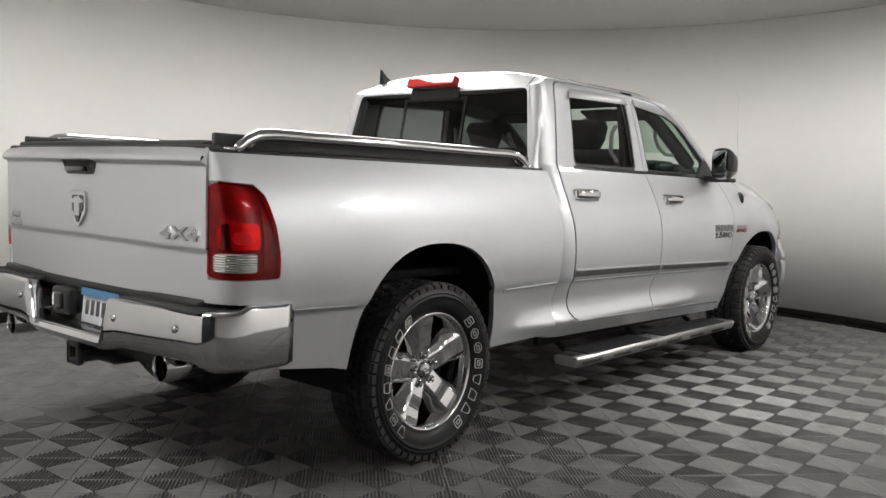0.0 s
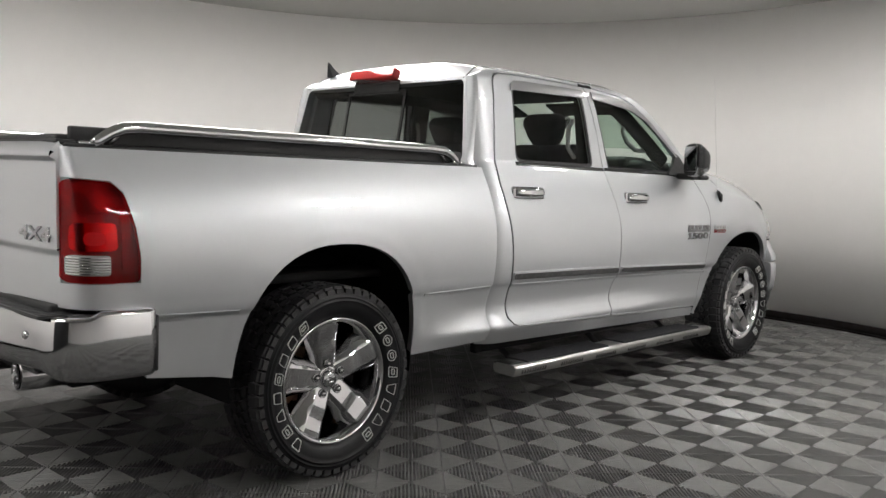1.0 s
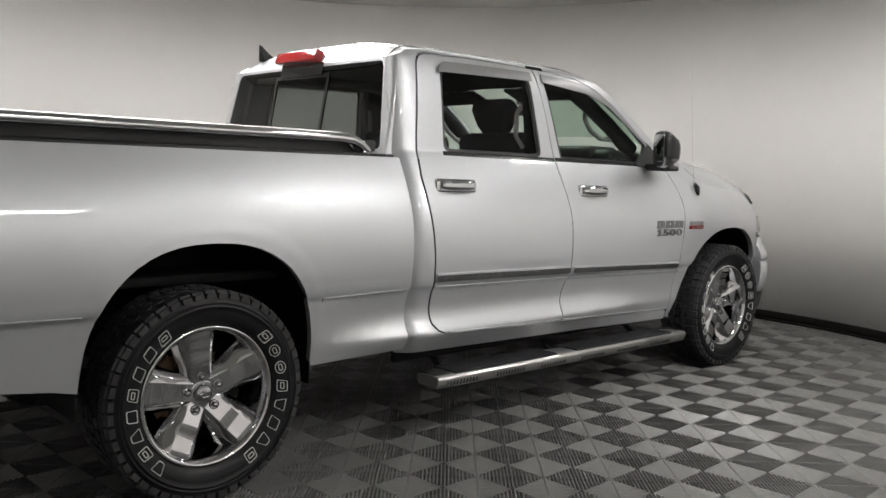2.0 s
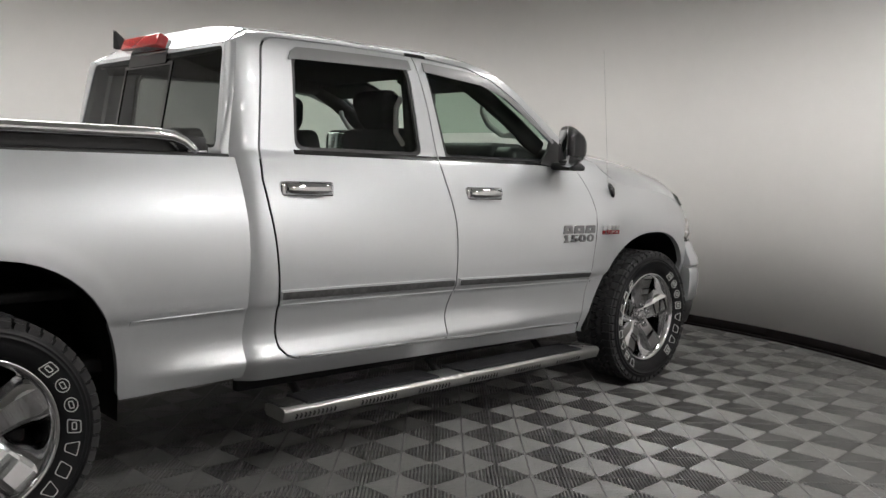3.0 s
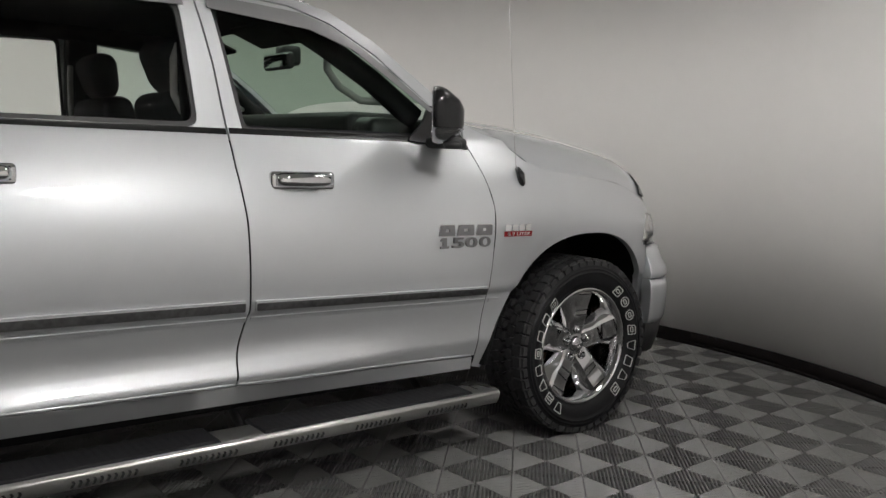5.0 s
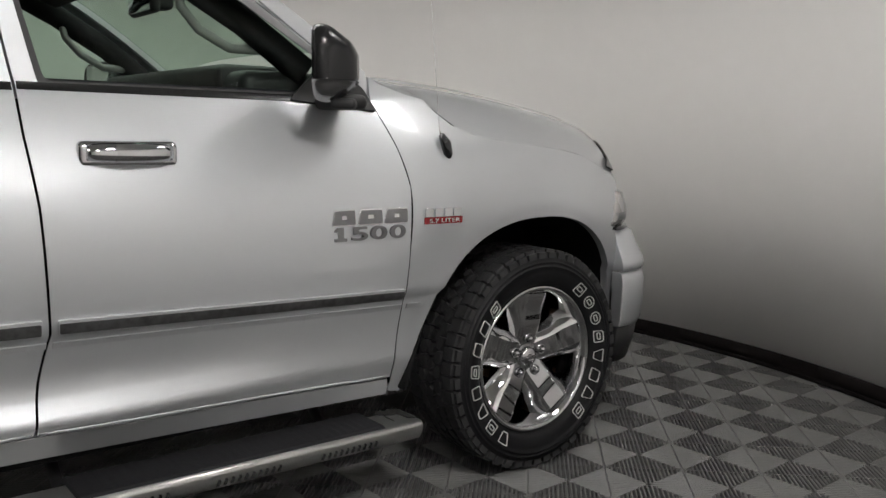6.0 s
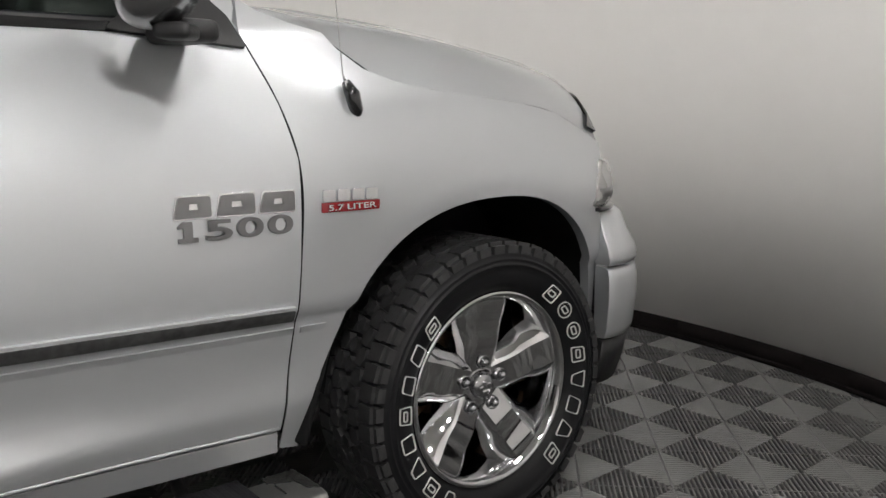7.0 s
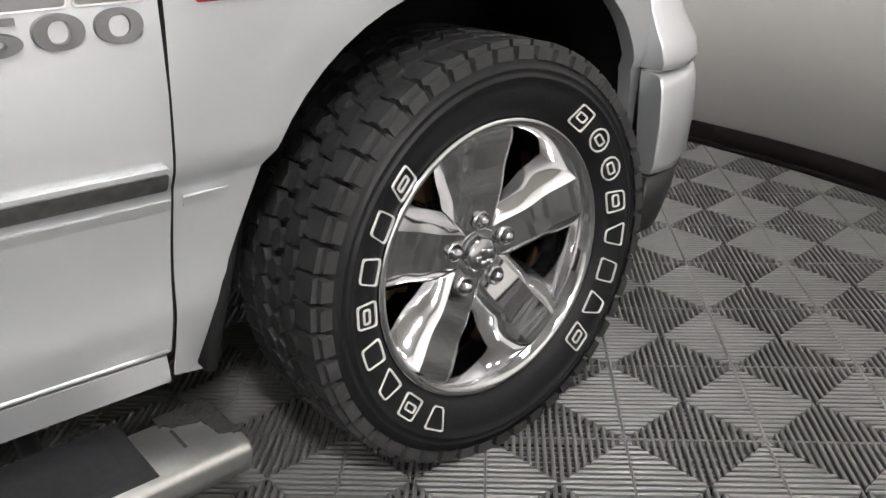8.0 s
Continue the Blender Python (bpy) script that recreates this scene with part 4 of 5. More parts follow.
part("hood_deflector", skin("hood_deflector", flat_mesh([make_dense(guard, 0.06)], (0.02, 0.04)), lambda x, v: hood_shape(0.003 + 0.019 * smooth01((abs(v) - 0.72) / 0.12))(x, v), UP, 0.006), GLOSS_BLACK, hood, "black hood deflector")
# black tube along the hood's edge, drawn as the shade in its gap
for s in (-1, 1):
    part("hood_seal", tube([hood_shape(-0.003)(3.36 + 0.045 * k, s * 1.004) for k in range(19)], 0.0032, 6), DEEP, hood)
part("cowl", skin("cowl", flat_mesh([[(-0.80, 3.02), (0.80, 3.02), (0.80, 3.24), (-0.80, 3.24)]], 0.1), lambda y, x: (x, y, 1.335), UP, 0.03), BLACK, TRUCK)
for s in (-1, 1):
    part("wiper", tube([(3.05, s * 0.30 + 0.25, 1.425), (3.10, s * 0.30, 1.400), (3.13, s * 0.30 - 0.25, 1.385)], 0.008, 8), BLACK, TRUCK)

# -- front end --
FRONT_PLAN = [(4.252, -0.953), (4.29, -0.957), (4.36, -0.945), (4.45, -0.895), (4.54, -0.78), (4.61, -0.58), (4.65, -0.30), (4.66, 0.0)]
FRONT_PLAN += [(x, -y) for x, y in FRONT_PLAN[-2::-1]]
plan = dense_plan(FRONT_PLAN, 4)
fascia = part("front_fascia", sweep(plan, lambda x, y: [(-0.09, 0.70), (-0.002, 0.70), (0.004, 0.715), (-0.006, 0.75), (-0.035, 0.80), (-0.055, 0.85), (-0.09, 0.872), (-0.14, 0.872), (-0.14, 0.70)]), PAINT, TRUCK, "silver painted front fascia")
part("front_bumper", sweep(plan, lambda x, y: [(-0.06, 0.47), (-0.012, 0.475), (-0.002, 0.50), (0.006, 0.59), (0.004, 0.66), (-0.004, 0.686), (-0.02, 0.692), (-0.06, 0.692)]), PAINT, TRUCK, "silver front bumper")
part("front_valance", sweep(plan, lambda x, y: [(-0.09, 0.315), (-0.055, 0.32), (-0.03, 0.40), (-0.02, 0.465), (-0.08, 0.468)]), BLACK, TRUCK, "black lower front valance")
part("grille_block", block((0.20, 1.10, 0.42), (4.42, 0, 0.99), 0.05, 3), CHROME, TRUCK, "chrome front grille")
for s in (-1, 1):
    lamp_plan = [(x, y) for x, y in ((4.205, -0.934), (4.24, -0.928), (4.30, -0.905), (4.38, -0.845), (4.44, -0.74), (4.48, -0.56))]
    lamp_plan = [(x, s * -y) for x, y in dense_plan(lamp_plan, 4)]

    def lamp_rows(x, y):
        t = smooth01((x - 4.20) / 0.08)
        lo, hi = 0.876, 0.90 + 0.115 * t
        return [(-0.10, lo), (-0.012, lo), (0.0, lo + 0.02), (0.0, (lo + hi) / 2), (-0.015, hi - 0.01), (-0.035, hi), (-0.10, hi)]

    lamp = part("headlight", sweep(lamp_plan, lamp_rows), LAMP_CLEAR, TRUCK, "clear headlight unit")
    part("lamp_bowl", sweep([(x - 0.004, y * 1.0005) for x, y in lamp_plan[4:14]], lambda x, y: [(-0.02, 0.90), (0.0035, 0.902), (0.0035, 0.93), (-0.02, 0.932)]), BOWL, lamp)
    part("lamp_lip", sweep(lamp_plan[2:16], lambda x, y: [(-0.05, 0.864), (0.004, 0.864), (0.004, 0.875), (-0.05, 0.8755)]), GLOSS_BLACK, lamp)

# -- door mirrors --
def mirror_head(grow, top):
    """The rounded shell of a mirror head, cut level at the height given."""
    bm = bmesh.new()
    loops = []
    for k in range(12):
        t = k / 11
        x = (-0.062 + 0.118 * t) * grow
        s = (1 - 0.42 * smooth01((t - 0.15) / 0.85) ** 1.3 - 0.05 * (1 - smooth01(t / 0.12))) * (1 - 0.45 * smooth01((t - 0.80) / 0.20) ** 2) * grow
        ring = []
        for j in range(32):
            a = TAU * j / 32
            c, d = math.cos(a), math.sin(a)
            ring.append(bm.verts.new((x, 0.108 * s * math.copysign(abs(c) ** 0.6, c), min(top, 1.424 - 0.01 * t + 0.106 * s * math.copysign(abs(d) ** 0.55, d)))))
        loops.append(ring)
    for a, b in zip(loops, loops[1:]):
        for j in range(32):
            bm.faces.new((a[j], a[(j + 1) % 32], b[(j + 1) % 32], b[j])).smooth = True
    bm.faces.new(loops[0])
    bm.faces.new(loops[-1])
    return bm


for sign, door in zip((-1, 1), front_doors):
    sail = part("mirror_sail", skin("mirror_sail", flat_mesh([rounded([(2.860, 1.325), (3.156, 1.298), (3.130, 1.362), (3.035, 1.445), (2.985, 1.470), (2.950, 1.40)], 0.012)], 0.05), on_side(sign, 0.012), Vector((0, sign, 0)), 0.02), BLACK, door, "black mirror mount")
    # the head: a thin rounded shell whose outer end lies further back
    swing = Matrix.Translation((2.915, sign * 1.018, 0)) @ Matrix.Rotation(radians(38) * sign, 4, "Z")
    for name, shape, mat, label in (("mirror_shell", mirror_head(1.0, 2.0), SATIN_BLACK, "satin black door mirror"), ("mirror_glass", block((0.006, 0.172, 0.160), (-0.063, 0, 1.428), 0.025, 3), CHROME, "mirror glass"), ("mirror_lamp", mirror_head(1.03, 1.372), DARK_CHROME, "clear and chrome mirror lamp"), ("mirror_foot", block((0.07, 0.09, 0.03), (0.015, 0, 1.310), 0.012, 3), BLACK, "")):
        ob = part(name, shape, mat, door, label)
        ob.matrix_basis = swing
    part("mirror_arm", block((0.10, 0.16, 0.045), (2.985, sign * 0.915, 1.318), 0.018, 3), BLACK, door)

# -- mast antenna, badges --
wx = half_width(3.366, 1.19)
bm = tube([(3.380, -wx + 0.006, 1.135), (3.372, -wx - 0.010, 1.165), (3.362, -wx - 0.012, 1.200), (3.356, -wx + 0.004, 1.226)], [0.010, 0.017, 0.018, 0.011], 12)
mast_base = part("antenna_base", bm, GLOSS_BLACK, TRUCK, "black antenna base")
part("antenna_mast", tube([(3.356, -wx + 0.004, 1.222), (3.352, -wx + 0.010, 1.245), (3.335, -wx + 0.03, 1.62), (3.320, -wx + 0.05, 1.98)], [0.005, 0.0013, 0.0009, 0.0007], 8), BRIGHT, mast_base, "thin steel whip")


def badge_plate(name, outline, x, z, parent, material, lift=0.009, thick=0.012, hole=None):
    """A raised plate on the right flank: outline in metres from (x, z)."""
    loops = [[(x + u, z + v) for u, v in outline]] + ([[(x + u, z + v) for u, v in hole]] if hole else [])
    return part(name, skin(name, flat_mesh(loops, 0.05), on_side(-1, lift), Vector((0, -1, 0)), thick), material, parent)


# maker's name as three plain slanted plates
rightdoor, leftdoor = front_doors
for u0, w in ((0.0, 0.080), (0.092, 0.084), (0.186, 0.080)):
    badge_plate("name_plate", rounded([(u0, 0.0), (u0 + w, 0.0), (u0 + w, 0.042), (u0 + 0.012, 0.042)], 0.006), 2.928, 0.953, rightdoor, BADGE_GREY, 0.009, hole=[(u0 + 0.032, 0.016), (u0 + w - 0.026, 0.016), (u0 + w - 0.028, 0.028), (u0 + 0.034, 0.028)])
    badge_plate("name_plate_rim", rounded([(u0 - 0.003, -0.003), (u0 + w + 0.003, -0.003), (u0 + w + 0.003, 0.045), (u0 + 0.009, 0.045)], 0.006), 2.928, 0.953, rightdoor, CHROME, 0.006)
badge_plate("numeral", [(0, 0), (0.042, 0), (0.042, 0.009), (0.031, 0.009), (0.031, 0.042), (0.011, 0.042), (0, 0.035), (0, 0.029), (0.012, 0.029), (0.012, 0.009), (0, 0.009)], 2.934, 0.904, rightdoor, BADGE_GREY, 0.009)
for char, at, wide in (("5", 0.062, 0.058), ("0", 0.131, 0.060), ("0", 0.202, 0.060)):
    num = part("numeral", letters(char, 0.042, 0.012, wide), BADGE_GREY, rightdoor, "grey raised numeral")
    num.matrix_basis = pose(2.930 + at, -half_width(3.06, 0.93) - 0.001, 0.904, 1.5, 0, 0)
rightfender = fenders[0]
for i in range(4):
    badge_plate("engine_plate", rounded([(i * 0.036, 0.0), (i * 0.036 + 0.030, 0.0), (i * 0.036 + 0.030, 0.026), (i * 0.036, 0.026)], 0.004), 3.262, 0.966, rightfender, CHROME, 0.007)
badge_plate("engine_bar", rounded([(-0.002, 0.0), (0.146, 0.0), (0.146, 0.022), (-0.002, 0.022)], 0.003), 3.262, 0.942, rightfender, RED, 0.006)
me = letters("5.7 LITER", 0.013, 0.004, 0.128)
lit = part("engine_lettering", me, CHROME, rightfender)
lit.matrix_basis = pose(3.271, -half_width(3.33, 0.953) - 0.006, 0.9465, 0, 0, 0)

# -- running boards --
flat = [(0.0, -0.003), (0.008, -0.003), (0.015, 0.010), (0.008, 0.023), (0.0, 0.023), (0.007, 0.010)]
CHEVRON = mesh_of("chevron_slot", [(x, y, z - 0.010) for y in (-0.002, 0.002) for x, z in flat], [(0, 1, 2, 5), (5, 2, 3, 4), (11, 8, 7, 6), (10, 9, 8, 11)] + [(k, (k + 1) % 6, 6 + (k + 1) % 6, 6 + k) for k in range(6)])
for sign in (-1, 1):
    board = empty("running_board")
    board.parent = TRUCK
    board.location = (0, 0, -0.020)
    plan_x = [1.105 + i * 0.02 for i in range(107)]
    section = [(0.852, 0.312), (0.870, 0.322), (0.982, 0.322), (0.997, 0.319), (1.005, 0.311), (1.006, 0.305), (1.001, 0.286), (0.988, 0.262), (0.862, 0.268), (0.850, 0.285)]
    bm = bmesh.new()
    rings = [[bm.verts.new((x, sign * y, z)) for y, z in section] for x in (1.108, 1.112, 3.236, 3.241)]
    for r, s in ((0, 0.93), (3, 0.93)):
        for v in rings[r]:
            v.co.y = sign * (0.94 + (abs(v.co.y) - 0.94) * s)
            v.co.z = 0.297 + (v.co.z - 0.297) * s
    for a, b in zip(rings, rings[1:]):
        for j in range(10):
            bm.faces.new((a[j], a[(j + 1) % 10], b[(j + 1) % 10], b[j])).smooth = True
    bm.faces.new(rings[0])
    bm.faces.new(rings[-1])
    beam = part("board_beam", bm, BOARD_STEEL, board, "polished steel running board")
    for x0, x1 in ((1.225, 1.99), (2.15, 3.10)):
        part("step_pad", ribbed_pad(x0, x1, 0.03, lambda a, b, h: (a, sign * (0.909 + b * 0.081), 0.330 + h), 0.0006), PAD, board, "black rubber step pad")
    for x, end in ((1.170, 1.124), (3.140, 3.222)):
        if x > 2:
            # torn rough tape along the inner edge, widening to the end
            torn = random.Random(5)
            ins = [(3.148 + 0.0085 * k, 0.853) for k in range(11)]
            outs = [(3.236, 0.965), (3.212, 0.955)] + [(3.205 - 0.0085 * k, 0.904 - 0.020 * min(1, k / 6) + torn.uniform(-0.006, 0.006)) for k in range(8)]
            part("grip_strip", skin("grip_strip", flat_mesh([make_dense(ins + outs, 0.012)], 0.012), lambda u, v: (u, sign * v, 0.3262 + 0.0014 * math.sin(u * 310) * math.sin(v * 260)), UP, 0.005), GRIP, board, "rough black grip strip")
        else:
            part("grip_strip", block((0.10, 0.11, 0.008), (x, sign * 0.918, 0.323), 0.003, 1), GRIP, board, "rough black grip strip")
        part("end_cap", block((0.016 if x > 2 else 0.030, 0.110, 0.012), (end + (0.012 if x > 2 else 0), sign * 0.915, 0.317), 0.005, 2), GRIP, board)
        part("plate_slot", block((0.005, 0.055, 0.002), (x + 0.018, sign * 0.925, 0.3225), 0, 1), BLACK, board)
    # pressed chevrons along the lower edge
    for i in [k for k in range(96) if k % 16 < 10]:
        ob = part("chevron_slot", CHEVRON, BLACK, board)
        ob.location = (1.16 + i * 0.0212, sign * 1.0010, 0.286)
    for x in (1.32, 2.15, 2.98):
        part("board_bracket", tube([(x, sign * 0.92, 0.276), (x, sign * 0.80, 0.29), (x, sign * 0.62, 0.42)], 0.018, 8), BLACK, board)

# -- underside --
for s in (-1, 1):
    part("frame_rail", block((5.2, 0.08, 0.14), (1.70, s * 0.48, 0.47), 0.01), DEEP, TRUCK)
    part("rocker_inner", block((1.9, 0.04, 0.14), (1.95, s * 0.80, 0.42), 0.01), DEEP, TRUCK)
    part("mud_guard", block((0.02, 0.22, 0.27), (3.275, s * 0.80, 0.510), 0.008, 2, Matrix.Rotation(radians(18), 4, "Y")), DEEP, TRUCK)
part("floor_pan", block((4.9, 1.50, 0.05), (1.75, 0, 0.52), 0.01), DEEP, TRUCK)
part("bed_floor", block((1.98, 1.55, 0.04), (-0.03, 0, 0.80), 0.01), DEEP, TRUCK)
part("fire_wall", block((0.05, 1.55, 0.80), (3.16, 0, 0.93), 0.01), DEEP, TRUCK)
part("fuel_tank", block((1.0, 0.45, 0.26), (1.55, 0.60, 0.40), 0.05, 3), DEEP, TRUCK)
part("muffler", block((0.75, 0.32, 0.20), (0.95, -0.28, 0.38), 0.08, 4), RUST, TRUCK)
for x in (0.0, BASE_LEN):
    part("axle", tube([(x, -0.70, 0.40), (x, 0.70, 0.40)], 0.055, 16), DEEP, TRUCK)
part("differential", block((0.32, 0.34, 0.30), (0.0, 0, 0.40), 0.11, 4), DEEP, TRUCK)

# -- cab inside --
for doors, x0, x1 in ((rear_doors, 1.12, 2.04), (front_doors, 2.10, 3.08)):
    for sign, ob in zip((-1, 1), doors):
        part("door_trim", block((x1 - x0, 0.05, 0.85), ((x0 + x1) / 2, sign * 0.772, 0.928), 0.02, 3), CLOTH, ob)
        part("arm_rest", block((0.42, 0.08, 0.06), ((x0 + x1) / 2, sign * 0.735, 1.10), 0.02, 3), BLACK, ob)


def head_rest(deep, wide, tall, at, lean):
    """A soft cushion that narrows towards its foot."""
    bm = block((deep, wide, tall), (0, 0, 0), min(deep, tall) * 0.47, 5)
    for v in bm.verts:
        k = 1 - 0.28 * smooth01((0.02 - v.co.z) / (tall * 0.5))
        v.co.y *= k
        v.co.x *= 0.5 + 0.5 * k
    bm.transform(Matrix.Translation(at) @ lean)
    return bm


def seat(x, y, wide, tall, rest=True):
    thing = part("seat_cushion", block((0.50, wide, 0.17), (x + 0.16, y, 0.90), 0.06, 4), CLOTH, TRUCK, "dark cloth seat")
    lean = Matrix.Rotation(radians(-13), 4, "Y")
    part("seat_back", block((0.14, wide, tall), (x - 0.10, y, 0.96 + tall / 2), 0.055, 4, lean), CLOTH, thing)
    if rest:
        top = 0.96 + tall
        for dy in (-0.07, 0.07):
            part("rest_post", tube([(x - 0.155, y + dy, top - 0.03), (x - 0.165, y + dy, top + 0.06)], 0.007, 8), BRIGHT, thing)
        part("head_rest", head_rest(0.125, 0.30, 0.20, (x - 0.160, y, top + 0.085), lean), CLOTH, thing)
    return thing


for y in (-0.42, 0.42):
    seat(2.20, y, 0.52, 0.52)
part("centre_console", block((0.70, 0.26, 0.34), (2.30, 0, 0.86), 0.04, 3), BLACK, TRUCK)
bench = seat(1.33, 0, 1.36, 0.40, False)
for y in (-0.48, 0.0, 0.48):
    part("head_rest", block((0.10, 0.25, 0.10), (1.19, y, 1.385), 0.035, 4), CLOTH, bench)
bm = bmesh.new()
block((0.56, 1.48, 0.32), (2.92, 0, 1.18), 0.07, 4, bm=bm)
block((0.36, 1.42, 0.17), (2.94, 0, 1.330), 0.05, 4, bm=bm)
block((0.30, 1.16, 0.10), (2.89, 0, 1.388), 0.04, 4, bm=bm)
block((0.30, 0.42, 0.10), (2.78, 0.39, 1.315), 0.05, 4, bm=bm)
part("dashboard", bm, BLACK, TRUCK, "black dashboard")
bm = bmesh.new()
ring = [(0.185 * math.cos(a * TAU / 40), 0.185 * math.sin(a * TAU / 40), 0) for a in range(41)]
tube(ring, 0.016, 10, False, bm)
block((0.34, 0.05, 0.03), (0, 0, -0.01), 0.01, bm=bm)
block((0.15, 0.13, 0.05), (0, -0.01, -0.01), 0.02, 3, bm=bm)
wheel = part("steering_wheel", bm, BLACK, TRUCK, "black steering wheel")
wheel.matrix_basis = Matrix.Translation((2.58, 0.39, 1.215)) @ Matrix.Rotation(radians(-62), 4, "Y") @ Matrix.Rotation(radians(90), 4, "Z")
rear_view = part("rear_view_mirror", block((0.035, 0.25, 0.075), (2.725, 0.0, 1.668), 0.016, 3), BLACK, TRUCK, "black inside mirror")
part("inside_mirror_glass", block((0.004, 0.225, 0.055), (2.706, 0.0, 1.668), 0.012, 3), CHROME, rear_view)
part("mirror_stalk", block((0.10, 0.085, 0.09), (2.775, 0.0, 1.700), 0.02, 3), BLACK, rear_view)
for s in (-1, 1):
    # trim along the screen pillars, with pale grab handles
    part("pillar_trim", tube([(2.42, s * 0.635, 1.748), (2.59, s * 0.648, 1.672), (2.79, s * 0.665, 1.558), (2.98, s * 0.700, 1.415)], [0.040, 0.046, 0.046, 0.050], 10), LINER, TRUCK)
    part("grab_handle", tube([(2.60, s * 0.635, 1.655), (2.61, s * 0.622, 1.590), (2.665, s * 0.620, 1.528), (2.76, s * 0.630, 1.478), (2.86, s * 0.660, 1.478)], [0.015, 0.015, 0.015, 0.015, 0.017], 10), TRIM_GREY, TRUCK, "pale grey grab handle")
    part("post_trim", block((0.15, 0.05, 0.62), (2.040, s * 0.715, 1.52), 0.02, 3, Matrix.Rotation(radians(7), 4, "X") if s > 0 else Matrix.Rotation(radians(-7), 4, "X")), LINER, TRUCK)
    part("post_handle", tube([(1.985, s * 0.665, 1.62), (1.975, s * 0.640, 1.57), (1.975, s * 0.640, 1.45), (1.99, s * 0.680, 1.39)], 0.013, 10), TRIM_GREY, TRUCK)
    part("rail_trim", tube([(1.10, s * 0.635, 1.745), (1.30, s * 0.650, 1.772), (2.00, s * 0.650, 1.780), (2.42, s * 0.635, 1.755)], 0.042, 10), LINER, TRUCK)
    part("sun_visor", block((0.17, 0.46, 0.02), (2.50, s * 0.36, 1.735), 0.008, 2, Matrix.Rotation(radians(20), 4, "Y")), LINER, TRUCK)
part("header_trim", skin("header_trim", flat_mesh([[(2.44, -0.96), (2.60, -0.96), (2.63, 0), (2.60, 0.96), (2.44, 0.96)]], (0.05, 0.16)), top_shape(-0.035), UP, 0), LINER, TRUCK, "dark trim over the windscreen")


# -- stance: the body's rake, its wider rear and its stretch along the chassis --
ALONG = curve_of([(-1.10, -0.047), (-0.2, -0.016), (0.98, 0.020), (1.3, 0.028), (2.1, 0.022), (3.2, 0.006), (4.3, 0.0)])
FLARE = curve_of([(-1.10, 0.034), (1.0, 0.032), (3.2, 0.010), (4.3, 0.010)])
HEIGHT = curve_of([(0.3, 0.35), (0.75, 0.6), (0.9, 0.9), (1.3, 1.0)])


def stance(p):
    ahead, low = 3.25 - p.x, min(max(p.z, 0.3), 1.3)
    return Vector((p.x + ALONG(p.x), p.y * (1 + FLARE(p.x) * HEIGHT(low) / 0.9 * (p.y < 0)), p.z + 0.0108 * ahead + 0.0125 * (p.z - 0.6) * min(1.0, max(0.0, ahead / 2.2))))


def settle(ob, above):
    """Carries a part and all under it to its place on the raked body."""
    whole = above @ ob.matrix_basis
    shift = whole.inverted()
    if ob.data and ob.data.users == 1:
        for v in ob.data.vertices:
            v.co = shift @ stance(whole @ v.co)
        ob.data.update()
    elif ob.data:
        spot = whole.translation
        ob.matrix_basis = above.inverted() @ Matrix.Translation(stance(spot) - spot) @ whole
    for child in ob.children:
        settle(child, whole)


settle(TRUCK, Matrix.Identity(4))


# -- wheels --
TYRE_R, RIM_R = 0.4085, 0.262
SIDEWALL = [(0.255, -0.098), (0.268, -0.108), (0.276, -0.113), (0.282, -0.120), (0.298, -0.130), (0.325, -0.137), (0.342, -0.137), (0.344, -0.1395), (0.348, -0.1395), (0.350, -0.136), (0.357, -0.135), (0.359, -0.137), (0.362, -0.1365), (0.364, -0.133), (0.370, -0.131), (0.382, -0.126), (0.385, -0.121), (0.391, -0.112), (0.388, -0.098), (0.387, -0.06), (0.387, 0.0), (0.387, 0.06), (0.388, 0.098), (0.391, 0.112), (0.375, 0.130), (0.330, 0.137), (0.29, 0.125), (0.255, 0.098)]


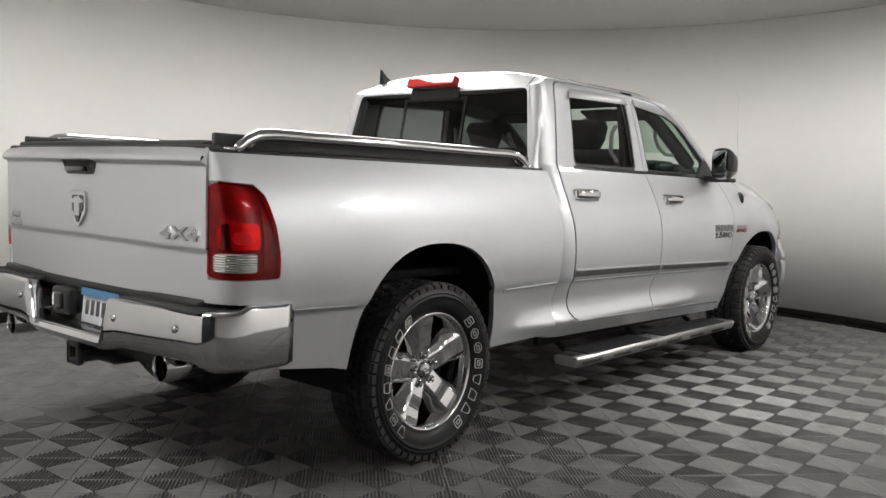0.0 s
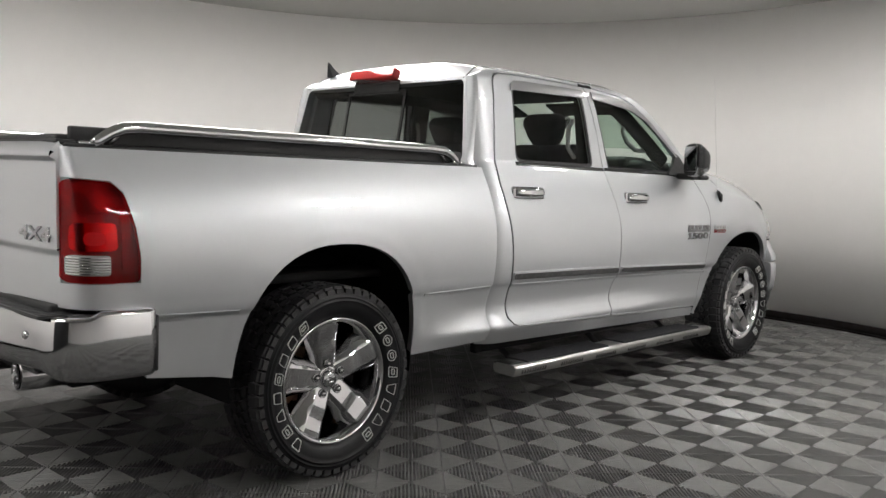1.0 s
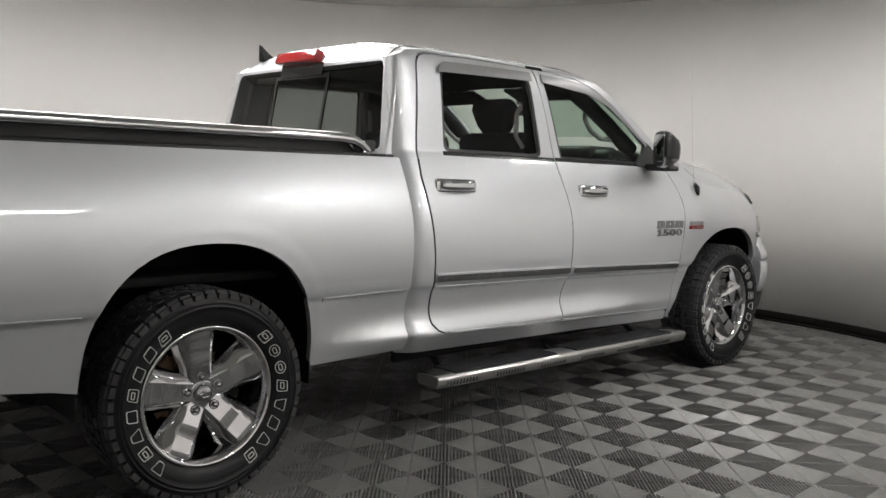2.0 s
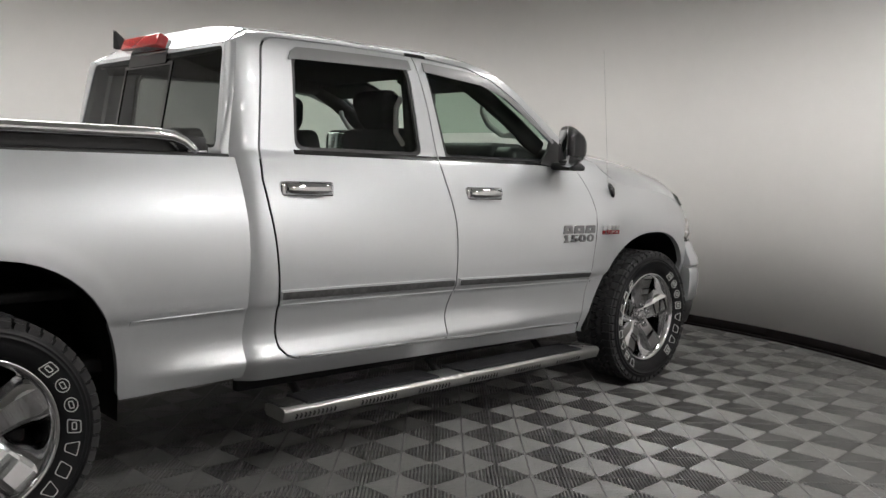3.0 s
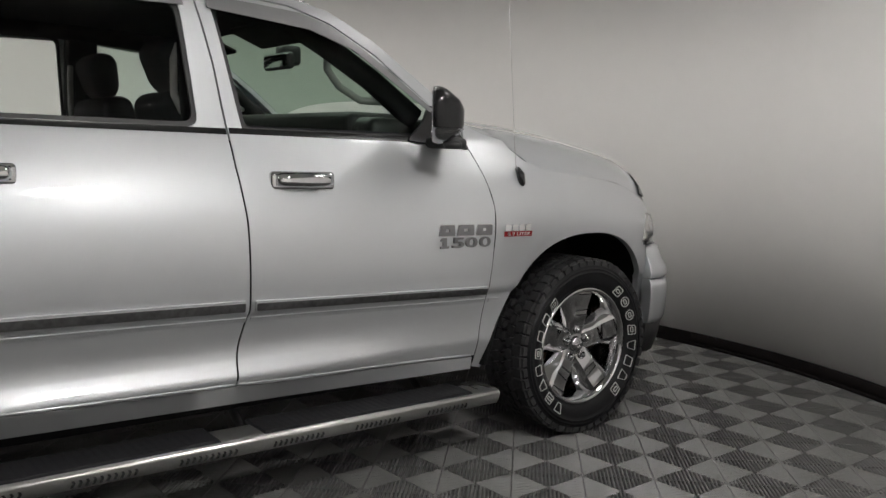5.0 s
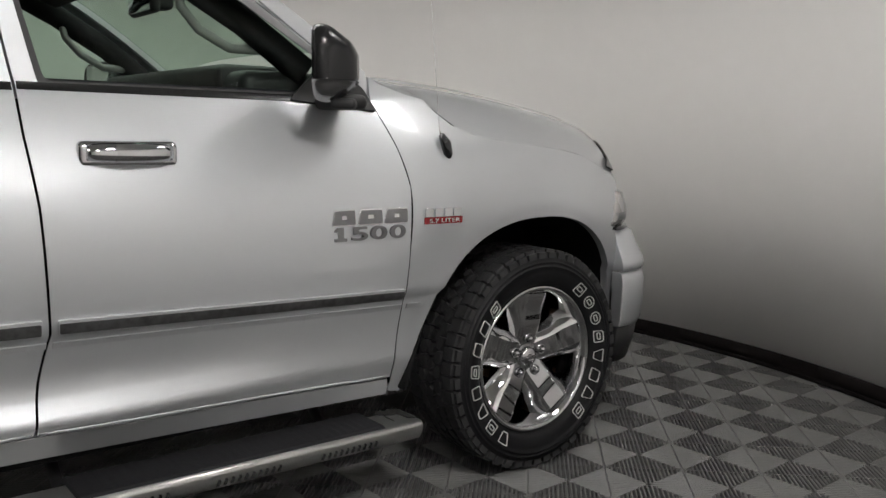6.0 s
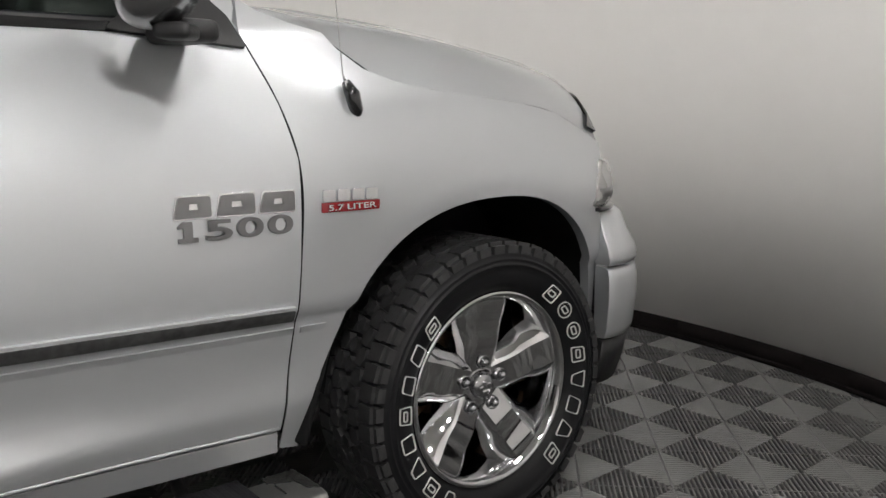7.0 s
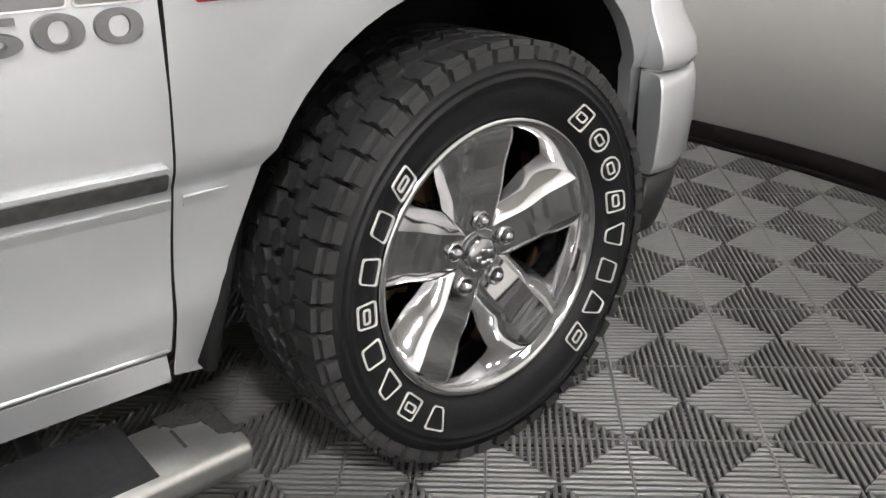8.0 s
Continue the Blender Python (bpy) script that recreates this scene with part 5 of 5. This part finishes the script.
def tread_mesh():
    """Rows of tread blocks: two ribs of staggered hexagon blocks and stout shoulder lugs."""
    verts, faces = [], []

    def add(ring, r0, r1):
        i, n = len(verts), len(ring)
        for r, sc in ((r0, 1.0), (r1, 0.94)):
            ca, cy = sum(a for a, _ in ring) / n, sum(y for _, y in ring) / n
            for a, y in ring:
                a2, y2 = ca + (a - ca) * sc, cy + (y - cy) * sc
                verts.append((r * math.cos(a2), y2, r * math.sin(a2)))
        faces.append([i + n + k for k in range(n)])
        for k in range(n):
            faces.append([i + k, i + (k + 1) % n, i + n + (k + 1) % n, i + n + k])

    count = 50
    d = TAU / count
    for k in range(count):
        a = k * d
        for s in (-1, 1):
            off = 0.0 if s < 0 else 0.5 * d
            wob = 0.12 * d * (1 if k % 2 else -1)
            # stout shoulder lug with a stepped inner end, wrapped over the edge
            add([(a + off + 0.03 * d, s * 0.121), (a + off + 0.90 * d, s * 0.121), (a + off + 0.88 * d, s * 0.104), (a + off + 0.97 * d, s * 0.094), (a + off + 0.92 * d, s * 0.066), (a + off + 0.46 * d, s * 0.072), (a + off + 0.08 * d, s * 0.064), (a + off + 0.0 * d, s * 0.086)], 0.384, 0.4075)
            add([(a + off + 0.08 * d, s * 0.133), (a + off + 0.84 * d, s * 0.133), (a + off + 0.90 * d, s * 0.114), (a + off + 0.03 * d, s * 0.114)], 0.376, 0.3975)
            b = a + off + 0.45 * d
            add([(b + 0.06 * d, s * 0.058), (b + 0.60 * d, s * 0.062), (b + 0.98 * d, s * 0.050), (b + 0.92 * d, s * 0.026), (b + 0.42 * d, s * 0.020), (b + 0.02 * d, s * 0.034)], 0.384, 0.4085)
        add([(a + 0.08 * d, 0.0), (a + 0.3 * d, 0.015), (a + 0.7 * d, 0.015), (a + 0.92 * d, 0.0), (a + 0.7 * d, -0.015), (a + 0.3 * d, -0.015)], 0.384, 0.4085)
    return mesh_of("tread", verts, faces)


def mark_mesh(kind, tall=0.046, line=0.0029):
    """A raised white outline of a character's size: a slanted box, an oval, a box with a bar, or a wedge."""
    bm = bmesh.new()
    wide = 0.053
    if kind == 1:
        outer = [(wide / 2 * math.cos(a * TAU / 16), tall / 2 + tall / 2 * math.sin(a * TAU / 16)) for a in range(16)]
    elif kind in (3, 4):
        low, high = (wide / 2, 0.013) if kind == 3 else (0.013, wide / 2)
        outer = rounded([(-low, 0), (low, 0), (high, tall), (-high, tall)], 0.006, 2)
    else:
        outer = rounded([(-wide / 2, 0), (wide / 2 - 0.004, 0), (wide / 2, tall), (-wide / 2 + 0.009, tall)], 0.007, 2)

    def band(a, b):
        n = len(a)
        vo = [[bm.verts.new((x, y, z)) for x, z in a] for y in (0.0, -0.0035)]
        vi = [[bm.verts.new((x, y, z)) for x, z in b] for y in (0.0, -0.0035)]
        for k in range(n):
            j = (k + 1) % n
            bm.faces.new((vo[1][k], vo[1][j], vi[1][j], vi[1][k]))
            bm.faces.new((vo[0][k], vo[0][j], vo[1][j], vo[1][k]))
            bm.faces.new((vi[0][k], vi[0][j], vi[1][j], vi[1][k]))

    band(outer, [(x * (1 - 2 * line / wide), tall / 2 + (z - tall / 2) * (1 - 2 * line / tall)) for x, z in outer])
    if kind in (1, 2):
        slot = rounded([(-0.015, 0.015), (0.013, 0.015), (0.015, 0.032), (-0.013, 0.032)], 0.005, 2)
        band(slot, [(x * 0.79, 0.0235 + (z - 0.0235) * 0.62) for x, z in slot])
    me = bpy.data.meshes.new("sidewall_mark")
    bmesh.ops.recalc_face_normals(bm, faces=bm.faces)
    bm.to_mesh(me)
    bm.free()
    return me


def spoke_mesh():
    """One broad chrome spoke: a flat face, and on each side a hollowed flank that meets the next spoke near the hub."""
    verts, faces = [], []
    rows = []
    for i in range(21):
        t = i / 20
        r = 0.044 + (0.254 - 0.044) * t
        half = min(0.033 + 0.007 * smooth01((t - 0.1) / 0.9), r * 0.62)
        wide = half + 0.034 + 0.022 * smooth01((t - 0.25) / 0.75)
        y = -0.060 - 0.022 * smooth01(t / 0.5) - 0.018 * smooth01((t - 0.55) / 0.45)
        fall = 0.034 + 0.026 * t
        side = []
        for k in range(6):
            q = k / 5
            x, drop = half + (wide - half) * q, fall * (0.35 * q + 0.65 * q * q)
            if x > r * 0.583:
                # cut where the neighbour's flank begins
                q = max(0.0, (r * 0.583 - half) / (wide - half))
                x, drop = r * 0.583, fall * (0.35 * q + 0.65 * q * q) if half < r * 0.583 else 0.0
            side.append((x, y + drop))
        side.append((side[-1][0] + 0.002, side[-1][1] + 0.045))
        rows.append((r, half, y, side))
    strips = [[[(-min(h, r * 0.583), r, y), (min(h, r * 0.583), r, y)] for r, h, y, _ in rows]]
    for s in (-1, 1):
        strips.append([[(s * x, r, y) for x, y in side[:6]] for r, _, _, side in rows])
        strips.append([[(s * x, r, y) for x, y in side[5:]] for r, _, _, side in rows])
    for strip in strips:
        i0, w = len(verts), len(strip[0])
        for row in strip:
            verts += [(x, y, math.sqrt(max(r * r - x * x, 1e-6))) for x, r, y in row]
        faces += [(i0 + w * i + k, i0 + w * i + k + 1, i0 + w * (i + 1) + k + 1, i0 + w * (i + 1) + k) for i in range(20) for k in range(w - 1)]
    return mesh_of("spoke", verts, faces, True)


TREAD_ME, SPOKE_ME = tread_mesh(), spoke_mesh()
MARK_MES = [mark_mesh(k) for k in range(5)]


def road_wheel(x, sign, spin, mark_spin):
    """A chrome five-spoke wheel with its tyre; its outer face looks to -y before it is turned."""
    bm = lathe([(0.266, -0.104), (0.273, -0.110), (0.272, -0.116), (0.264, -0.118), (0.256, -0.112), (0.250, -0.098), (0.246, -0.070), (0.232, -0.02), (0.225, 0.06), (0.245, 0.10), (0.262, 0.105)], 96)
    rim = part("road_wheel", bm, CHROME, TRUCK, "chrome five spoke wheel with an all terrain tyre")
    tyre = part("tyre", lathe(SIDEWALL, 96), RUBBER, rim, "black rubber tyre with raised white outline marks")
    part("tread", TREAD_ME, TREAD, rim, "worn tread blocks")
    for k in range(5):
        ob = part("spoke", SPOKE_ME, CHROME, rim)
        ob.matrix_basis = Matrix.Rotation(spin + k * TAU / 5, 4, "Y")
    part("rim_dish", lathe([(0.253, -0.106), (0.249, -0.100), (0.244, -0.080), (0.238, -0.050), (0.233, -0.020), (0.231, 0.03)], 96), CHROME, rim)
    hub = part("hub", lathe([(0.001, -0.060), (0.046, -0.0615), (0.058, -0.059), (0.066, -0.050), (0.070, 0.02), (0.001, 0.02)], 48), CHROME, rim)
    part("centre_cap", lathe([(0.001, -0.082), (0.020, -0.081), (0.031, -0.077), (0.037, -0.068), (0.038, -0.045)], 40), DARK_CHROME, rim, "domed centre cap")
    bm = bmesh.new()
    for a, r in ((0.6, 0.014), (1.9, 0.014), (3.1, 0.016), (4.4, 0.013), (5.4, 0.015)):
        block((0.014, 0.005, 0.010), (r * math.cos(a), -0.081, r * math.sin(a)), 0.002, 1, bm=bm)
    part("cap_relief", bm, CHROME, rim)
    for k in range(5):
        a = math.pi / 2 - spin + k * TAU / 5
        # nut and raised ring in darker chrome, for the shade of a recess
        nut = lathe([(0.001, -0.084), (0.008, -0.083), (0.0115, -0.077), (0.0125, -0.050)], 6)
        ob = part("lug_nut", nut, DARK_CHROME, rim)
        ob.matrix_basis = Matrix.Translation((0.068 * math.cos(a), 0, 0.068 * math.sin(a)))
        ob = part("lug_pocket", lathe([(0.0205, -0.062), (0.0190, -0.0712), (0.0160, -0.0712), (0.0140, -0.062)], 20), DARK_CHROME, rim)
        ob.matrix_basis = Matrix.Translation((0.068 * math.cos(a), 0, 0.068 * math.sin(a)))
    part("brake_disc", lathe([(0.07, 0.035), (0.165, 0.035), (0.165, 0.060), (0.07, 0.060)], 48, close=True), RUST, rim, "rusty brake disc")
    part("brake_caliper", block((0.09, 0.10, 0.17), (0.150, 0.045, 0.02), 0.02, 3), DEEP, rim)
    part("wheel_back", lathe([(0.001, 0.075), (0.235, 0.075)], 48), DEEP, rim)
    # two words as plain outlines, eight marks each
    for start, stop, kinds in ((51, -48, (2, 1, 1, 2, 4, 0, 3, 2)), (236, 136, (4, 2, 3, 0, 2, 0, 0, 2))):
        for k in range(8):
            a = radians(start + (stop - start) * k / 7) + mark_spin
            ob = part("sidewall_mark", MARK_MES[kinds[k]], WHITE, rim)
            r = 0.2880
            up = Matrix.Rotation(math.pi / 2 - a, 4, "Y")
            ob.matrix_basis = up @ Matrix.Translation((0, -0.1275, r)) @ Matrix.Rotation(radians(13), 4, "X")
    rim.matrix_basis = Matrix.Translation((x, sign * 0.845, TYRE_R)) @ (Matrix.Identity(4) if sign < 0 else Matrix.Rotation(math.pi, 4, "Z"))
    return rim


road_wheel(0.0, -1, radians(-7), radians(-9))
road_wheel(BASE_LEN, -1, radians(2), 0.0)
road_wheel(0.0, 1, radians(20), 0.4)
road_wheel(BASE_LEN, 1, radians(35), 0.9)


# ---- floor tiles: ribbed squares laid at some 45 degrees to the truck ----
EDGE = 0.2843
CORNER = Vector((4.402, -1.111, 0.0))
LAID = radians(46.78)
E1, E2 = Vector((math.cos(LAID), math.sin(LAID), 0)), Vector((math.sin(LAID), -math.cos(LAID), 0))


def tile_net():
    """Ribs of one tile, from its corner: in each quarter they run square to its edge, over cross bars below."""
    verts, faces = [], []

    def bar(p0, p1, q0, q1, top, low):
        i = len(verts)
        for p in (p0, p1, q1, q0):
            verts.append((p[0], p[1], top))
        for p in (p0, p1, q1, q0):
            verts.append((p[0], p[1], low))
        faces.append((i, i + 1, i + 2, i + 3))
        for a in range(4):
            b = (a + 1) % 4
            faces.append((i + a, i + 4 + a, i + 4 + b, i + b))

    def rib(x0, x1, y0, l0, l1, turn):
        """A rib with eased edges: flat crown, two slopes, two sides and its inner end."""
        c = (x1 - x0) * 0.34
        i = len(verts)
        for x, z in ((x0, -0.015), (x0, -0.003), (x0 + c, 0.0), (x1 - c, 0.0), (x1, -0.003), (x1, -0.015)):
            t = (x - x0) / (x1 - x0)
            for y in (y0, l0 + (l1 - l0) * t):
                p = turn((x, y))
                verts.append((p[0], p[1], z))
        for k in range(5):
            faces.append((i + 2 * k, i + 2 * k + 1, i + 2 * k + 3, i + 2 * k + 2))

    count, gap = 18, 0.0016
    pitch = (EDGE - 2 * gap) / count
    wide = pitch * 0.50
    for quarter in range(4):
        ang = quarter * math.pi / 2
        c, s = math.cos(ang), math.sin(ang)

        def turn(p):
            x, y = p[0] - EDGE / 2, p[1] - EDGE / 2
            return (EDGE / 2 + x * c - y * s, EDGE / 2 + x * s + y * c)

        for k in range(count):
            x = gap + (k + 0.5) * pitch
            x0, x1 = x - wide / 2, x + wide / 2
            y0, y1 = min(x0, EDGE - x0) - 0.0012, min(x1, EDGE - x1) - 0.0012
            if max(y0, y1) > gap + 0.004:
                rib(x0, x1, gap, max(y0, gap + 0.001), max(y1, gap + 0.001), turn)
        for k in range(1, count // 2):
            y = gap + k * pitch
            bar(turn((y + 0.004, y - 0.003)), turn((y + 0.004, y + 0.002)), turn((EDGE - y - 0.004, y - 0.003)), turn((EDGE - y - 0.004, y + 0.002)), -0.0135, -0.019)
    # rim of the tile, a little lower than the ribs
    for quarter in range(4):
        ang = quarter * math.pi / 2
        c, s = math.cos(ang), math.sin(ang)
        pts = []
        for p in ((gap * 0.4, gap * 0.4), (gap * 0.4 + 0.0022, gap * 0.4 + 0.0022), (EDGE - gap * 0.4, gap * 0.4), (EDGE - gap * 0.4 - 0.0022, gap * 0.4 + 0.0022)):
            x, y = p[0] - EDGE / 2, p[1] - EDGE / 2
            pts.append((EDGE / 2 + x * c - y * s, EDGE / 2 + x * s + y * c))
        bar(pts[0], pts[1], pts[2], pts[3], -0.001, -0.016)
    return np.array(verts), faces


OUTLINE = wall_plan(-0.10)


def in_room(p):
    """Whether a place lies inside the room's plan, or just under its wall."""
    ins = False
    for a, b in zip(OUTLINE, OUTLINE[1:] + OUTLINE[:1]):
        if (a[1] > p.y) != (b[1] > p.y) and p.x < (b[0] - a[0]) * (p.y - a[1]) / (b[1] - a[1]) + a[0]:
            ins = not ins
    return ins


def lay_tiles():
    verts, faces = tile_net()
    basis = np.array([[E1.x, E2.x, 0], [E1.y, E2.y, 0], [0, 0, 1]])
    one = mesh_of("tile", verts @ basis.T, [f[::-1] for f in faces])
    one.materials.append(TILE)
    spots = []
    reach = int(2 * RAD / EDGE) + 30
    for i in range(-reach, reach):
        for j in range(-reach, reach):
            p = CORNER + E1 * (i * EDGE) + E2 * (j * EDGE)
            mid = p + (E1 + E2) * (EDGE / 2)
            if in_room(mid):
                near = math.hypot((mid.x - 4.3) / 1.5, (mid.y + 1.2) / 1.3)
                spots.append((near, p))
    spots.sort(key=lambda s: s[0])
    for near, p in spots[:300]:
        ob = new("floor_tile", one)
        ob.parent = FLOOR
        ob.location = p
    rest = np.array([tuple(p) for _, p in spots[300:]])
    flat = verts @ basis.T
    v = (flat[None] + rest[:, None]).reshape(-1, 3)
    f = np.array([q[::-1] for q in faces])
    f = (f[None] + (np.arange(len(rest)) * len(flat))[:, None, None]).reshape(-1, 4)
    me = bpy.data.meshes.new("floor_tiling")
    me.vertices.add(len(v))
    me.vertices.foreach_set("co", v.ravel())
    me.loops.add(f.size)
    me.loops.foreach_set("vertex_index", f.ravel().astype(np.int32))
    me.polygons.add(len(f))
    me.polygons.foreach_set("loop_start", np.arange(0, f.size, 4, dtype=np.int32))
    me.polygons.foreach_set("loop_total", np.full(len(f), 4, dtype=np.int32))
    me.update(calc_edges=True)
    me.materials.append(TILE)
    ob = new("floor_tiling", me)
    ob.parent = FLOOR
    tagged(ob, "grey ribbed interlocking floor tiles", kind="stuff")


lay_tiles()
